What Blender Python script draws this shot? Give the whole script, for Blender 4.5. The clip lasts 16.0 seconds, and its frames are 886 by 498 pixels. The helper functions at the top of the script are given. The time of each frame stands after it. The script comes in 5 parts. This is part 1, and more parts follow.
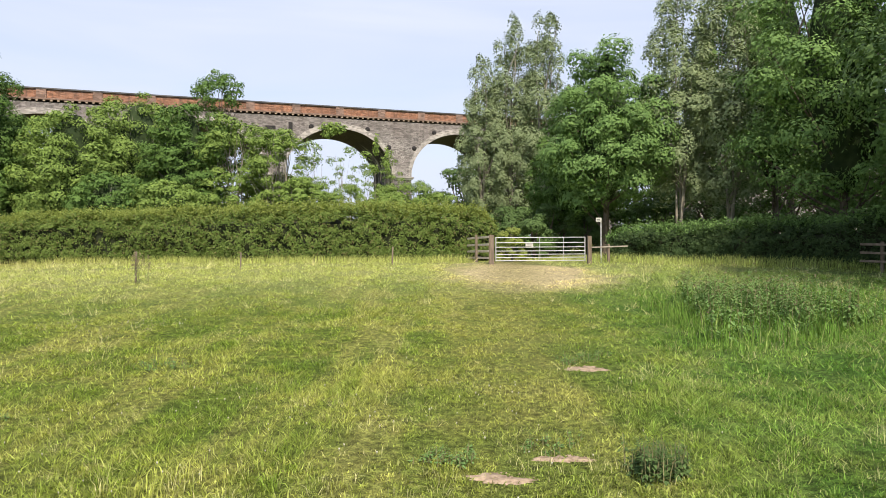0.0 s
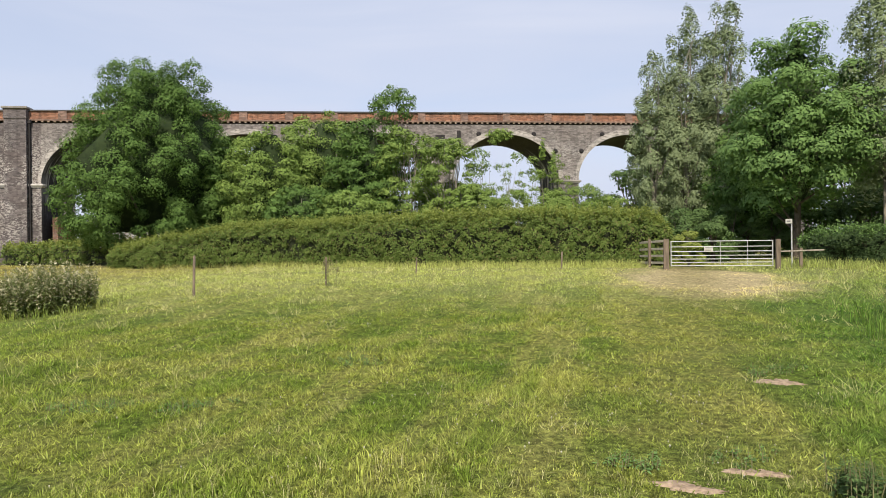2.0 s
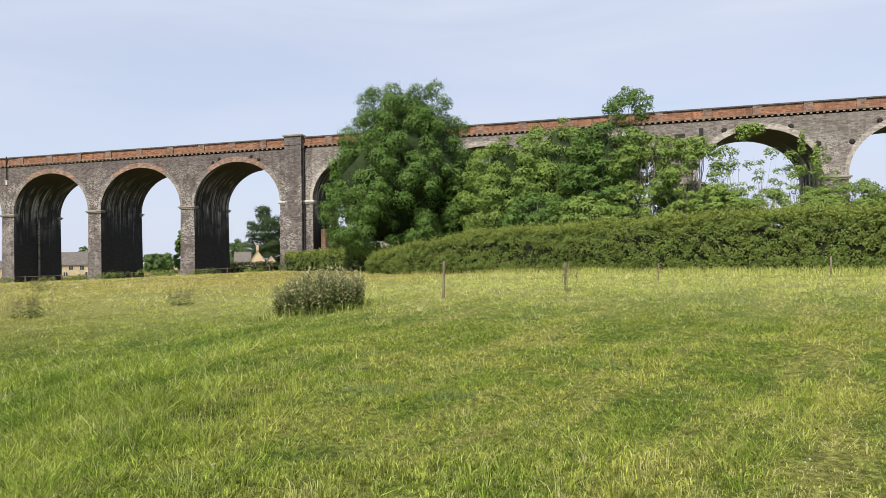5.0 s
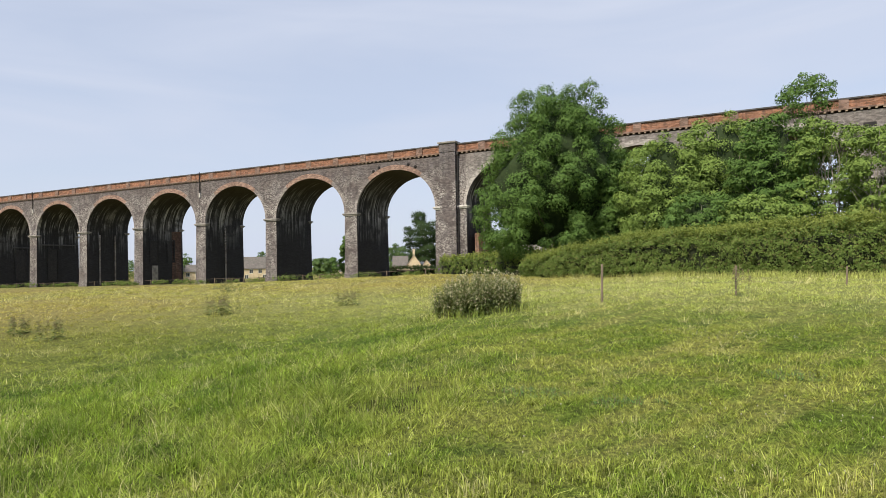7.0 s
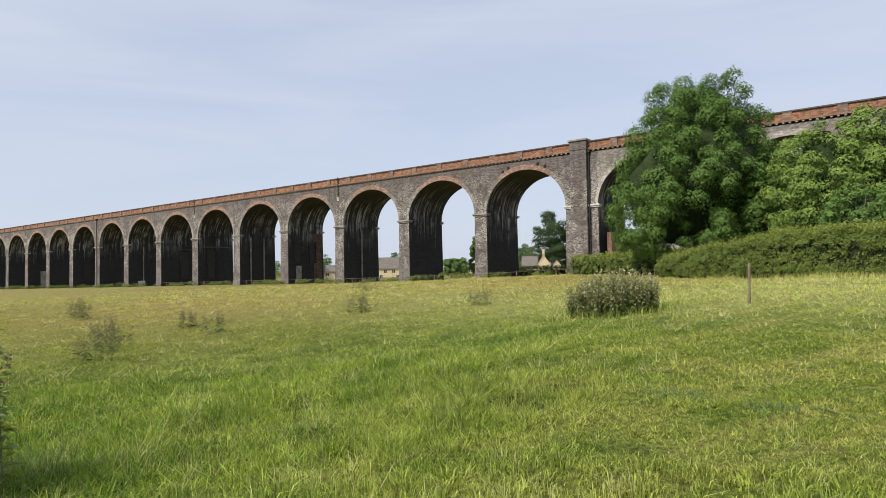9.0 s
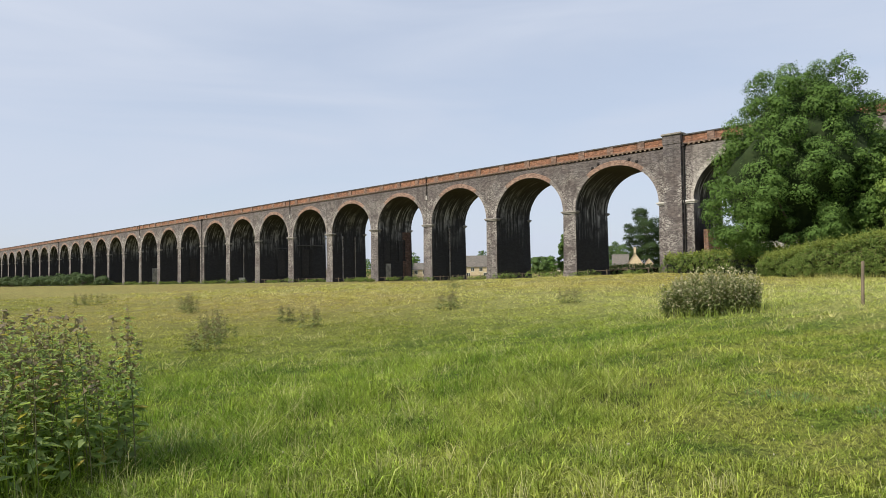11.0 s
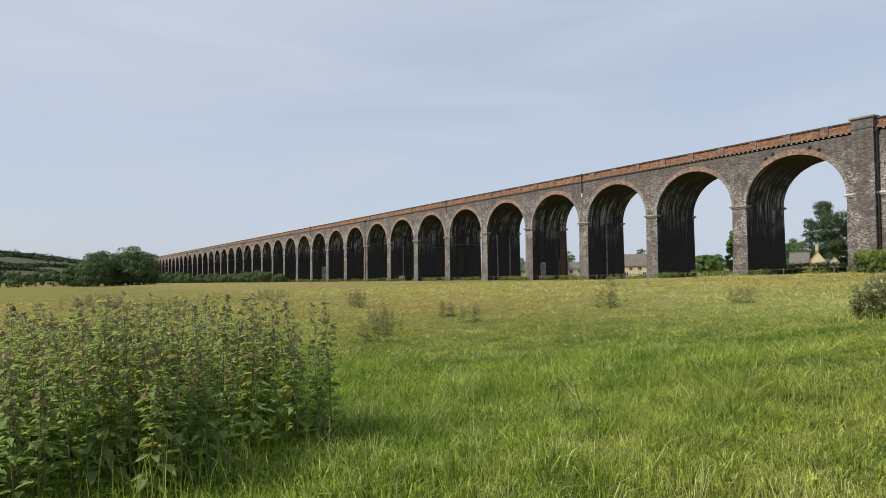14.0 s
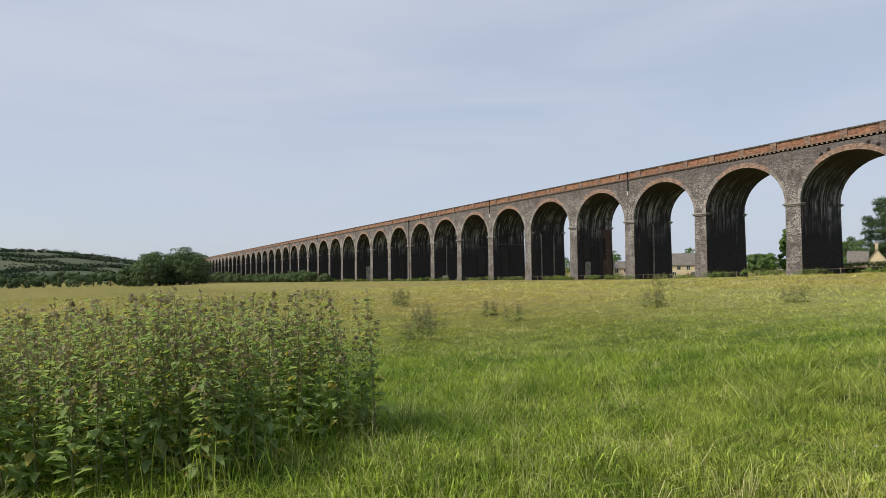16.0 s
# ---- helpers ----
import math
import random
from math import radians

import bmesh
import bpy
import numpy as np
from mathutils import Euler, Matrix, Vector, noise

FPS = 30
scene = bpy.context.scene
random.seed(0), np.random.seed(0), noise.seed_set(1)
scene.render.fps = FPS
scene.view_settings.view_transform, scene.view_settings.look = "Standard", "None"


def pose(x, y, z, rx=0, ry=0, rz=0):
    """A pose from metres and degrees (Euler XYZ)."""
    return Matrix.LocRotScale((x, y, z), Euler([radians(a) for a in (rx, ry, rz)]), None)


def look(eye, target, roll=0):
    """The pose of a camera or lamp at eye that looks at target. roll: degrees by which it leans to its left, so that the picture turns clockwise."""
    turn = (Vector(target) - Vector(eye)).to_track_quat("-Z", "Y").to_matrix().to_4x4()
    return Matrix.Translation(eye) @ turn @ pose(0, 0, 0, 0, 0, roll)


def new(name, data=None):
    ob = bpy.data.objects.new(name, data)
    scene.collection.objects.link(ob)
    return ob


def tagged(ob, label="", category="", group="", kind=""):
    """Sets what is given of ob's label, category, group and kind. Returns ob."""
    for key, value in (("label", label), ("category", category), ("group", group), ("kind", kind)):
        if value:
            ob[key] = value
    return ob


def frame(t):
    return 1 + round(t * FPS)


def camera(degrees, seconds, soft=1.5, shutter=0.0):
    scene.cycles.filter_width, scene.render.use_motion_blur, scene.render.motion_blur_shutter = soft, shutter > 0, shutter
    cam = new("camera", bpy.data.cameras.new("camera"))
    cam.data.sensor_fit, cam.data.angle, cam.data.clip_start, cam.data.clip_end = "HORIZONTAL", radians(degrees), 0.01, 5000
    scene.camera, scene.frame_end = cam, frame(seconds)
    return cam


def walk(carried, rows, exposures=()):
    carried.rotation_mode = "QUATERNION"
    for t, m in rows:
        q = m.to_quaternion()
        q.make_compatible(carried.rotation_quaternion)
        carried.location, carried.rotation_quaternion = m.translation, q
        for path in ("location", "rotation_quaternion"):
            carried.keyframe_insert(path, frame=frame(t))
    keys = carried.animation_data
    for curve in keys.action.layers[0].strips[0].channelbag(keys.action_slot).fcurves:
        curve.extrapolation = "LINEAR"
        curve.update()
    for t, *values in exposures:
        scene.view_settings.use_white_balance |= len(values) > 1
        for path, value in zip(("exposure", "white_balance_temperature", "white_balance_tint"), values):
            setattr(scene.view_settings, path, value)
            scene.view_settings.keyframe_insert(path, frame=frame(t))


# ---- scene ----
cam = camera(68.10, 16.0, soft=0.5)

# the camera is held at eye height and turns to the left
PATH = [
    (0.0, pose(-0.000, 0.000, 1.750, 89.39, 0.32, -0.00)),
    (0.5, pose(-0.033, -0.088, 1.764, 89.38, 0.40, 3.21)),
    (1.0, pose(-0.065, -0.171, 1.777, 89.46, 0.49, 7.23)),
    (1.5, pose(-0.093, -0.242, 1.786, 89.66, 0.61, 10.69)),
    (2.0, pose(-0.122, -0.306, 1.787, 89.88, 0.66, 14.38)),
    (2.5, pose(-0.153, -0.360, 1.784, 90.10, 0.64, 18.00)),
    (3.0, pose(-0.180, -0.413, 1.778, 90.27, 0.70, 21.36)),
    (3.5, pose(-0.211, -0.462, 1.773, 90.39, 0.72, 24.57)),
    (4.0, pose(-0.220, -0.530, 1.771, 90.49, 0.77, 27.75)),
    (4.5, pose(-0.234, -0.592, 1.762, 90.61, 0.86, 31.01)),
    (7.0, pose(-0.321, -0.770, 1.727, 91.31, 1.05, 47.64)),
    (7.5, pose(-0.315, -0.814, 1.726, 91.39, 1.03, 50.49)),
    (8.0, pose(-0.307, -0.877, 1.713, 91.47, 1.05, 53.61)),
    (8.5, pose(-0.287, -0.918, 1.704, 91.52, 1.08, 56.22)),
    (9.0, pose(-0.269, -0.955, 1.698, 91.55, 1.05, 58.87)),
    (11.5, pose(-0.158, -1.125, 1.663, 91.53, 0.89, 68.53)),
    (12.0, pose(-0.119, -1.180, 1.654, 91.55, 0.87, 70.88)),
    (12.5, pose(-0.084, -1.234, 1.637, 91.57, 0.84, 73.04)),
    (13.0, pose(-0.057, -1.287, 1.612, 91.59, 0.80, 75.57)),
    (13.5, pose(-0.037, -1.310, 1.601, 91.62, 0.80, 77.74)),
    (14.0, pose(-0.010, -1.324, 1.585, 91.65, 0.79, 79.83)),
    (14.5, pose(0.015, -1.327, 1.579, 91.66, 0.85, 81.04)),
    (15.0, pose(0.012, -1.318, 1.567, 91.68, 0.84, 81.88)),
    (15.5, pose(0.012, -1.306, 1.565, 91.69, 0.93, 82.75)),
    (16.0, pose(0.010, -1.310, 1.554, 91.69, 0.87, 83.63)),
]

walk(cam, PATH, exposures=[(0.0, 0.68, 6500, 14), (1.0, 0.48, 6500, 14), (2.0, 0.44, 6500, 14), (4.5, 0.47, 6500, 13), (8.0, 0.36, 6500, 12), (12.0, 0.33, 6500, 10), (13.0, 0.25, 6500, 10), (16.0, 0.17, 6500, 10)])

# ---- light: hazy afternoon sun from behind the first view, pale sky ----
SUN_BEARING, SUN_HEIGHT = 190.0, 47.0
sun_dir = Vector((-math.sin(radians(SUN_BEARING)) * math.cos(radians(SUN_HEIGHT)),
                  math.cos(radians(SUN_BEARING)) * math.cos(radians(SUN_HEIGHT)), math.sin(radians(SUN_HEIGHT))))
sun = new("sun", bpy.data.lights.new("sun", "SUN"))
sun.data.energy, sun.data.angle, sun.data.color = 3.9, radians(1.2), (1.0, 0.90, 0.72)
sun.matrix_world = look(sun_dir * 100, (0, 0, 0))

world = bpy.data.worlds.new("sky")
scene.world = world
world.use_nodes = True
wt = world.node_tree
wt.nodes.clear()


def wn(kind, **values):
    n = wt.nodes.new(kind)
    for k, v in values.items():
        n.inputs[k.replace("_", " ")].default_value = v
    return n


sky = wt.nodes.new("ShaderNodeTexSky")
sky.sky_type, sky.sun_disc = "NISHITA", False
sky.sun_elevation, sky.sun_rotation = radians(SUN_HEIGHT), math.atan2(sun_dir.x, sun_dir.y)
sky.air_density, sky.dust_density, sky.ozone_density = 1.0, 1.0, 2.0
wbg = wn("ShaderNodeBackground", Strength=0.115)
wout = wt.nodes.new("ShaderNodeOutputWorld")
coord = wt.nodes.new("ShaderNodeTexCoord")
stretch = wt.nodes.new("ShaderNodeMapping")
stretch.inputs["Scale"].default_value = (1.0, 1.0, 5.5)
cloud = wn("ShaderNodeTexNoise", Scale=1.7, Detail=4.0, Roughness=0.5, Distortion=0.6)
ramp = wt.nodes.new("ShaderNodeValToRGB")
ramp.color_ramp.elements[0].position, ramp.color_ramp.elements[0].color = 0.35, (0.70, 0.70, 0.70, 1)
ramp.color_ramp.elements[1].position, ramp.color_ramp.elements[1].color = 0.7, (1.0, 1.0, 1.0, 1)
veil = wt.nodes.new("ShaderNodeMix")
veil.data_type = "RGBA"
veil.inputs["B"].default_value = (4.28, 4.74, 5.62, 1)
wt.links.new(coord.outputs["Generated"], stretch.inputs["Vector"])
wt.links.new(stretch.outputs["Vector"], cloud.inputs["Vector"])
wt.links.new(cloud.outputs["Fac"], ramp.inputs["Fac"])
wt.links.new(ramp.outputs["Color"], veil.inputs["Factor"])
wt.links.new(sky.outputs["Color"], veil.inputs["A"])
wt.links.new(veil.outputs["Result"], wbg.inputs["Color"])
wt.links.new(wbg.outputs["Background"], wout.inputs["Surface"])

# ---- the lie of the land ----
BN = radians(21.4)          # the viaduct faces the field square to this bearing


def step(a, b, v):
    k = np.clip((v - a) / (b - a), 0, 1)
    return k * k * (3 - 2 * k)


def along(x, y):
    """Metres along the viaduct (to the left) and out towards it."""
    return -np.cos(BN) * x - np.sin(BN) * y, -np.sin(BN) * x + np.cos(BN) * y


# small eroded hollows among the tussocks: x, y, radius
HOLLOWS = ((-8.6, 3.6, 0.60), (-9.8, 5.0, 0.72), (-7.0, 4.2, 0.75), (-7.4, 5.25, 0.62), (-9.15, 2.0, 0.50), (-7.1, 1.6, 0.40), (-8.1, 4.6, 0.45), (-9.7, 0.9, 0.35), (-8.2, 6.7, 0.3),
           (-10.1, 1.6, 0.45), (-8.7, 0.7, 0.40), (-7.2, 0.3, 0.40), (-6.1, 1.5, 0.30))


def ground_z(x, y):
    """Height of the field: it climbs to the gate and falls away along the viaduct to the river meadows."""
    x, y = np.asarray(x, float), np.asarray(y, float)
    s, n = along(x, y)
    z = 0.8 * step(6, 30, n) * (1 - step(20, 75, s)) - 0.6 * step(4, 16, s) * (1 - step(15, 60, n))
    z = z - 0.0135 * 20 * np.logaddexp(0, (np.minimum(s, 620) - 30) / 20)
    z = z + 0.4 * step(-10, -40, s)
    r = np.hypot(x, y)
    z = z + 0.05 * np.sin(x * 1.1 + 0.6 * np.sin(y * 0.8)) * np.sin(y * 0.9 + 0.5 * np.sin(x * 0.7)) * step(2, 7, r)
    for hx, hy, hr in HOLLOWS:
        z = z - 0.15 * np.exp(-((x - hx) ** 2 + (y - hy) ** 2) / (0.62 * hr) ** 2)
    return z + 0.018 * np.sin(x * 2.9 + y * 1.3) * np.sin(y * 2.3 - x * 0.8)


def gz(x, y):
    return float(ground_z(x, y))


def polar(bearing, dist):
    """A place on the plan from its bearing (degrees to the left of the first view) and distance."""
    return -dist * math.sin(radians(bearing)), dist * math.cos(radians(bearing))


def waves(x, y, size, seed):
    """Cheap smooth noise, about -1 to 1, with patches of that size."""
    rng = np.random.RandomState(seed)
    out = np.zeros_like(np.asarray(x, float))
    for _ in range(7):
        a, p, k = rng.uniform(0, 6.28), rng.uniform(0, 6.28), rng.uniform(0.6, 1.6) * 3.14 / size
        out += np.sin((np.cos(a) * x + np.sin(a) * y) * k + p)
    return out / 3.2


# ---- materials ----
class Mat:
    """A small builder of node materials."""

    def __init__(self, name, rough=0.8, metal=0.0, spec=0.3):
        self.m = bpy.data.materials.new(name)
        self.m.use_nodes = True
        self.t = self.m.node_tree
        self.b = self.t.nodes["Principled BSDF"]
        self.out = self.t.nodes["Material Output"]
        self.b.inputs["Roughness"].default_value = rough
        self.b.inputs["Metallic"].default_value = metal
        self.b.inputs["Specular IOR Level"].default_value = spec

    def node(self, kind, **values):
        n = self.t.nodes.new(kind)
        for k, v in values.items():
            n.inputs[k.replace("_", " ")].default_value = v
        return n

    def link(self, a, b):
        self.t.links.new(a, b)
        return b

    def place(self, scale=(1, 1, 1), obj=False, turn=0.0):
        c = self.t.nodes.new("ShaderNodeTexCoord" if obj else "ShaderNodeNewGeometry")
        m = self.t.nodes.new("ShaderNodeMapping")
        m.inputs["Scale"].default_value = scale
        m.inputs["Rotation"].default_value = (0, 0, turn)
        self.link(c.outputs["Object" if obj else "Position"], m.inputs["Vector"])
        return m.outputs["Vector"]

    def noise(self, vec, scale, detail=3.0, rough=0.55, distort=0.0):
        n = self.node("ShaderNodeTexNoise", Scale=scale, Detail=detail, Roughness=rough, Distortion=distort)
        self.link(vec, n.inputs["Vector"])
        return n.outputs["Fac"]

    def ramp(self, fac, stops):
        r = self.t.nodes.new("ShaderNodeValToRGB")
        e = r.color_ramp.elements
        while len(e) < len(stops):
            e.new(0.5)
        for i, (p, c) in enumerate(stops):
            e[i].position = p
            e[i].color = (*c, 1) if isinstance(c, tuple) else (c, c, c, 1)
        self.link(fac, r.inputs["Fac"])
        return r.outputs["Color"]

    def mix(self, fac, a, b, how="MIX"):
        n = self.t.nodes.new("ShaderNodeMix")
        n.data_type, n.blend_type = "RGBA", how
        for key, v in (("Factor", fac), ("A", a), ("B", b)):
            if isinstance(v, bpy.types.NodeSocket):
                self.link(v, n.inputs[key])
            elif key == "Factor":
                n.inputs[key].default_value = v
            else:
                n.inputs[key].default_value = (*v, 1)
        return n.outputs["Result"]

    def calc(self, how, a, b=0.0, clamp=False):
        n = self.t.nodes.new("ShaderNodeMath")
        n.operation, n.use_clamp = how, clamp
        for i, v in enumerate((a, b)):
            if isinstance(v, bpy.types.NodeSocket):
                self.link(v, n.inputs[i])
            else:
                n.inputs[i].default_value = v
        return n.outputs["Value"]

    def island(self):
        return self.t.nodes.new("ShaderNodeNewGeometry").outputs["Random Per Island"]

    def rand(self):
        return self.t.nodes.new("ShaderNodeObjectInfo").outputs["Random"]

    def colour(self, c):
        if isinstance(c, bpy.types.NodeSocket):
            self.link(c, self.b.inputs["Base Color"])
        else:
            self.b.inputs["Base Color"].default_value = (*c, 1)
        return self

    def bump(self, height, strength=0.4, distance=0.02):
        n = self.node("ShaderNodeBump", Strength=strength, Distance=distance)
        self.link(height, n.inputs["Height"])
        self.link(n.outputs["Normal"], self.b.inputs["Normal"])
        return self

    def leafy(self, colour, share=0.35):
        """Lets light through, as leaves and blades do."""
        tr = self.node("ShaderNodeBsdfTranslucent")
        self.link(self.mix(1.0, colour, (1.0, 1.05, 0.55), "MULTIPLY"), tr.inputs["Color"])
        mx = self.node("ShaderNodeMixShader", Fac=share)
        self.link(self.b.outputs["BSDF"], mx.inputs[1])
        self.link(tr.outputs["BSDF"], mx.inputs[2])
        self.link(mx.outputs["Shader"], self.out.inputs["Surface"])
        return self


def turf_colour(m, fine):
    """The colours of the pasture: lush and yellowed patches, worn ground by the gate and along the tread to it."""
    p = m.place()
    big = m.noise(p, 0.11, 3, 0.6)
    mid = m.noise(p, 0.75, 3, 0.6)
    small = m.noise(p, 5.0, 3, 0.6)
    grass = m.ramp(m.calc("ADD", m.calc("MULTIPLY", big, 0.62), m.calc("MULTIPLY", mid, 0.38)),
                   [(0.38, (0.120, 0.198, 0.030)), (0.47, (0.188, 0.258, 0.044)), (0.55, (0.258, 0.304, 0.068)), (0.66, (0.360, 0.362, 0.120))])
    grass = m.mix(m.calc("MULTIPLY", m.ramp(small, [(0.42, 0.0), (0.62, 1.0)]), 0.75), grass, m.mix(m.ramp(mid, [(0.45, 0.0), (0.55, 1.0)]), (0.140, 0.215, 0.032), (0.31, 0.325, 0.088)))
    sep = m.t.nodes.new("ShaderNodeSeparateXYZ")
    m.link(m.place(), sep.inputs["Vector"])
    x, y = sep.outputs["X"], sep.outputs["Y"]
    wob = m.calc("MULTIPLY", m.calc("SUBTRACT", m.noise(p, 0.5, 4, 0.65), 0.5), 7.0)
    # faint wheel streaks towards the gate
    streak = m.noise(m.place((1.1, 0.05, 1), turn=-0.10), 1.0, 3, 0.6)
    grass = m.mix(m.ramp(streak, [(0.50, 0.0), (0.64, 0.7)]), grass, (0.345, 0.35, 0.11))
    grass = m.mix(m.ramp(streak, [(0.34, 0.5), (0.46, 0.0)]), grass, (0.140, 0.205, 0.030))
    # lusher, greener growth on the left-hand side and along the wood
    lush = m.calc("SUBTRACT", m.calc("MULTIPLY", x, -0.8), m.calc("MULTIPLY", y, 0.6))
    lush = m.ramp(m.calc("DIVIDE", m.calc("ADD", lush, m.calc("MULTIPLY", wob, 0.9)), 6.0), [(0.0, 0.0), (0.9, 0.75)])
    side = m.ramp(m.calc("DIVIDE", m.calc("ADD", x, m.calc("SUBTRACT", wob, m.calc("MULTIPLY", y, 0.12))), 6.0), [(-0.1, 0.0), (0.0, 0.1), (0.6, 0.85)])
    grass = m.mix(lush, grass, m.mix(m.ramp(mid, [(0.4, 0.0), (0.6, 1.0)]), (0.090, 0.170, 0.020), (0.196, 0.290, 0.042)))
    grass = m.mix(side, grass, m.mix(m.ramp(mid, [(0.4, 0.0), (0.6, 1.0)]), (0.064, 0.162, 0.028), (0.122, 0.245, 0.050)))
    weed = m.ramp(m.noise(m.place((1, 1, 0)), 0.9, 2, 0.5), [(0.62, 0.0), (0.69, 0.6)])
    grass = m.mix(weed, grass, (0.075, 0.135, 0.020))
    # worn, straw-coloured ground in front of the gate
    dx = m.calc("DIVIDE", m.calc("SUBTRACT", x, 3.0), 4.0)
    dy = m.calc("DIVIDE", m.calc("SUBTRACT", y, 25.0), 7.0)
    d = m.calc("SQRT", m.calc("ADD", m.calc("MULTIPLY", dx, dx), m.calc("MULTIPLY", dy, dy)))
    d = m.calc("ADD", d, m.calc("MULTIPLY", wob, 0.13))
    worn = m.ramp(d, [(0.55, 1.0), (1.0, 0.0)])
    grass = m.mix(m.calc("MULTIPLY", worn, 0.85), grass, (0.80, 0.67, 0.44))
    # longer, paler grass in front of the hedge
    hay = m.ramp(m.calc("DIVIDE", m.calc("ADD", m.calc("ADD", y, m.calc("MULTIPLY", x, -0.35)), m.calc("MULTIPLY", wob, 0.8)), 40.0), [(0.38, 0.0), (0.62, 0.72)])
    hay = m.calc("MULTIPLY", hay, m.calc("SUBTRACT", 1.0, worn))
    grass = m.mix(hay, grass, (0.445, 0.485, 0.190))
    # the tread that leads to it
    lane = m.calc("ABSOLUTE", m.calc("ADD", m.calc("SUBTRACT", m.calc("MULTIPLY", y, 0.105), x), m.calc("MULTIPLY", wob, 0.16)))
    tread = m.calc("MULTIPLY", m.ramp(m.calc("DIVIDE", lane, 3.0), [(0.1, 1.0), (0.55, 0.0)]), m.ramp(m.calc("DIVIDE", y, 30.0), [(0.05, 0.5), (0.9, 1.0)]))
    grass = m.mix(m.calc("MULTIPLY", tread, 0.45), grass, (0.31, 0.29, 0.11))
    # hay-coloured grass in the far meadow, beyond the grazed part
    ax = m.calc("MULTIPLY", x, -1.0)
    far = m.calc("MULTIPLY", m.ramp(m.calc("DIVIDE", ax, 90.0), [(0.16, 0.0), (0.40, 1.0)]), m.ramp(m.noise(m.place((0.02, 0.1, 1), turn=0.3), 1.0, 3), [(0.35, 0.55), (0.6, 1.0)]))
    grass = m.mix(m.calc("MULTIPLY", far, 0.85), grass, (0.385, 0.325, 0.125))
    grain = m.noise(p, 13.0, 2, 0.6)
    grass = m.mix(1.0, grass, (1.02, 1.01, 0.92), "MULTIPLY")
    grass = m.mix(1.0, grass, m.ramp(grain, [(0.34, 0.55), (0.50, 0.97), (0.66, 1.45)]), "MULTIPLY")
    if fine:
        return grass
    # dark soil colour in the hollows, deepened to paint in their shade
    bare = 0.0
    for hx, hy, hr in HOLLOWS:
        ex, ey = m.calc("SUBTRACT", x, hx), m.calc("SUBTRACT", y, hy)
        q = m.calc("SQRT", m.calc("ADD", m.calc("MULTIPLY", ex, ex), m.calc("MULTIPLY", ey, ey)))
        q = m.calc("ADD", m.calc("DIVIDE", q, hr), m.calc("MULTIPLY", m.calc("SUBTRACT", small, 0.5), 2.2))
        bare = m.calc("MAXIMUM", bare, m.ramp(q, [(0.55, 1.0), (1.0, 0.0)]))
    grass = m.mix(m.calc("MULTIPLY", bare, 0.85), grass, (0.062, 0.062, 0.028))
    fibre = m.noise(m.place((1, 1, 0)), 60.0, 3, 0.75)
    return m.mix(1.0, grass, m.ramp(fibre, [(0.36, 0.35), (0.5, 1.0), (0.64, 1.75)]), "MULTIPLY")


def make_turf():
    m = Mat("turf", 0.95, spec=0.1)
    p = m.place()
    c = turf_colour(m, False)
    # mottled darkening of the ground, painted in as shade between the blades
    soil = m.ramp(m.noise(p, 9.0, 4, 0.7), [(0.3, 0.30), (0.7, 0.74)])
    m.colour(m.mix(1.0, c, soil, "MULTIPLY"))
    return m.bump(m.noise(p, 14.0, 5, 0.7), 0.9, 0.06).m


def make_blade(name, dry):
    m = Mat(name, 0.6, spec=0.12)
    c = turf_colour(m, True)
    r = m.island()
    c = m.mix(m.ramp(r, [(0.0, 0.0), (0.7, 0.06), (0.93, 0.32 if not dry else 1.0), (1.0, 0.65)]), c, (0.44, 0.44, 0.19))
    if dry:
        c = m.mix(0.75, c, (0.56, 0.52, 0.30))
    v = m.calc("ADD", m.calc("MULTIPLY", m.calc("FRACT", m.calc("MULTIPLY", r, 37.7)), 1.25), 0.60)
    hsv = m.node("ShaderNodeHueSaturation")
    m.link(v, hsv.inputs["Value"])
    m.link(c, hsv.inputs["Color"])
    m.colour(hsv.outputs["Color"])
    return m.leafy(hsv.outputs["Color"], 0.4).m


def make_leaf(name, dark, light, odd=None, share=0.35, patch=0.35):
    m = Mat(name, 0.6, spec=0.10)
    r = m.island()
    c = m.mix(m.ramp(r, [(0.0, 0.10), (1.0, 0.74)]), tuple(0.75 * v for v in dark), tuple(1.12 * v for v in light))
    c = m.mix(m.ramp(m.noise(m.place(), patch, 2), [(0.35, 0.0), (0.65, 0.75)]), c, tuple(0.55 * a + 0.45 * b for a, b in zip(light, dark)))
    if odd:
        c = m.mix(m.ramp(m.calc("FRACT", m.calc("MULTIPLY", r, 53.3)), [(0.86, 0.0), (0.93, 1.0)]), c, odd)
    m.colour(c)
    return m.leafy(c, share).m


def make_bark(name, a, b):
    m = Mat(name, 0.9)
    v = m.place((6, 6, 1.2))
    n = m.noise(v, 1.5, 5, 0.65)
    return m.colour(m.ramp(n, [(0.3, a), (0.7, b)])).bump(n, 0.6, 0.04).m


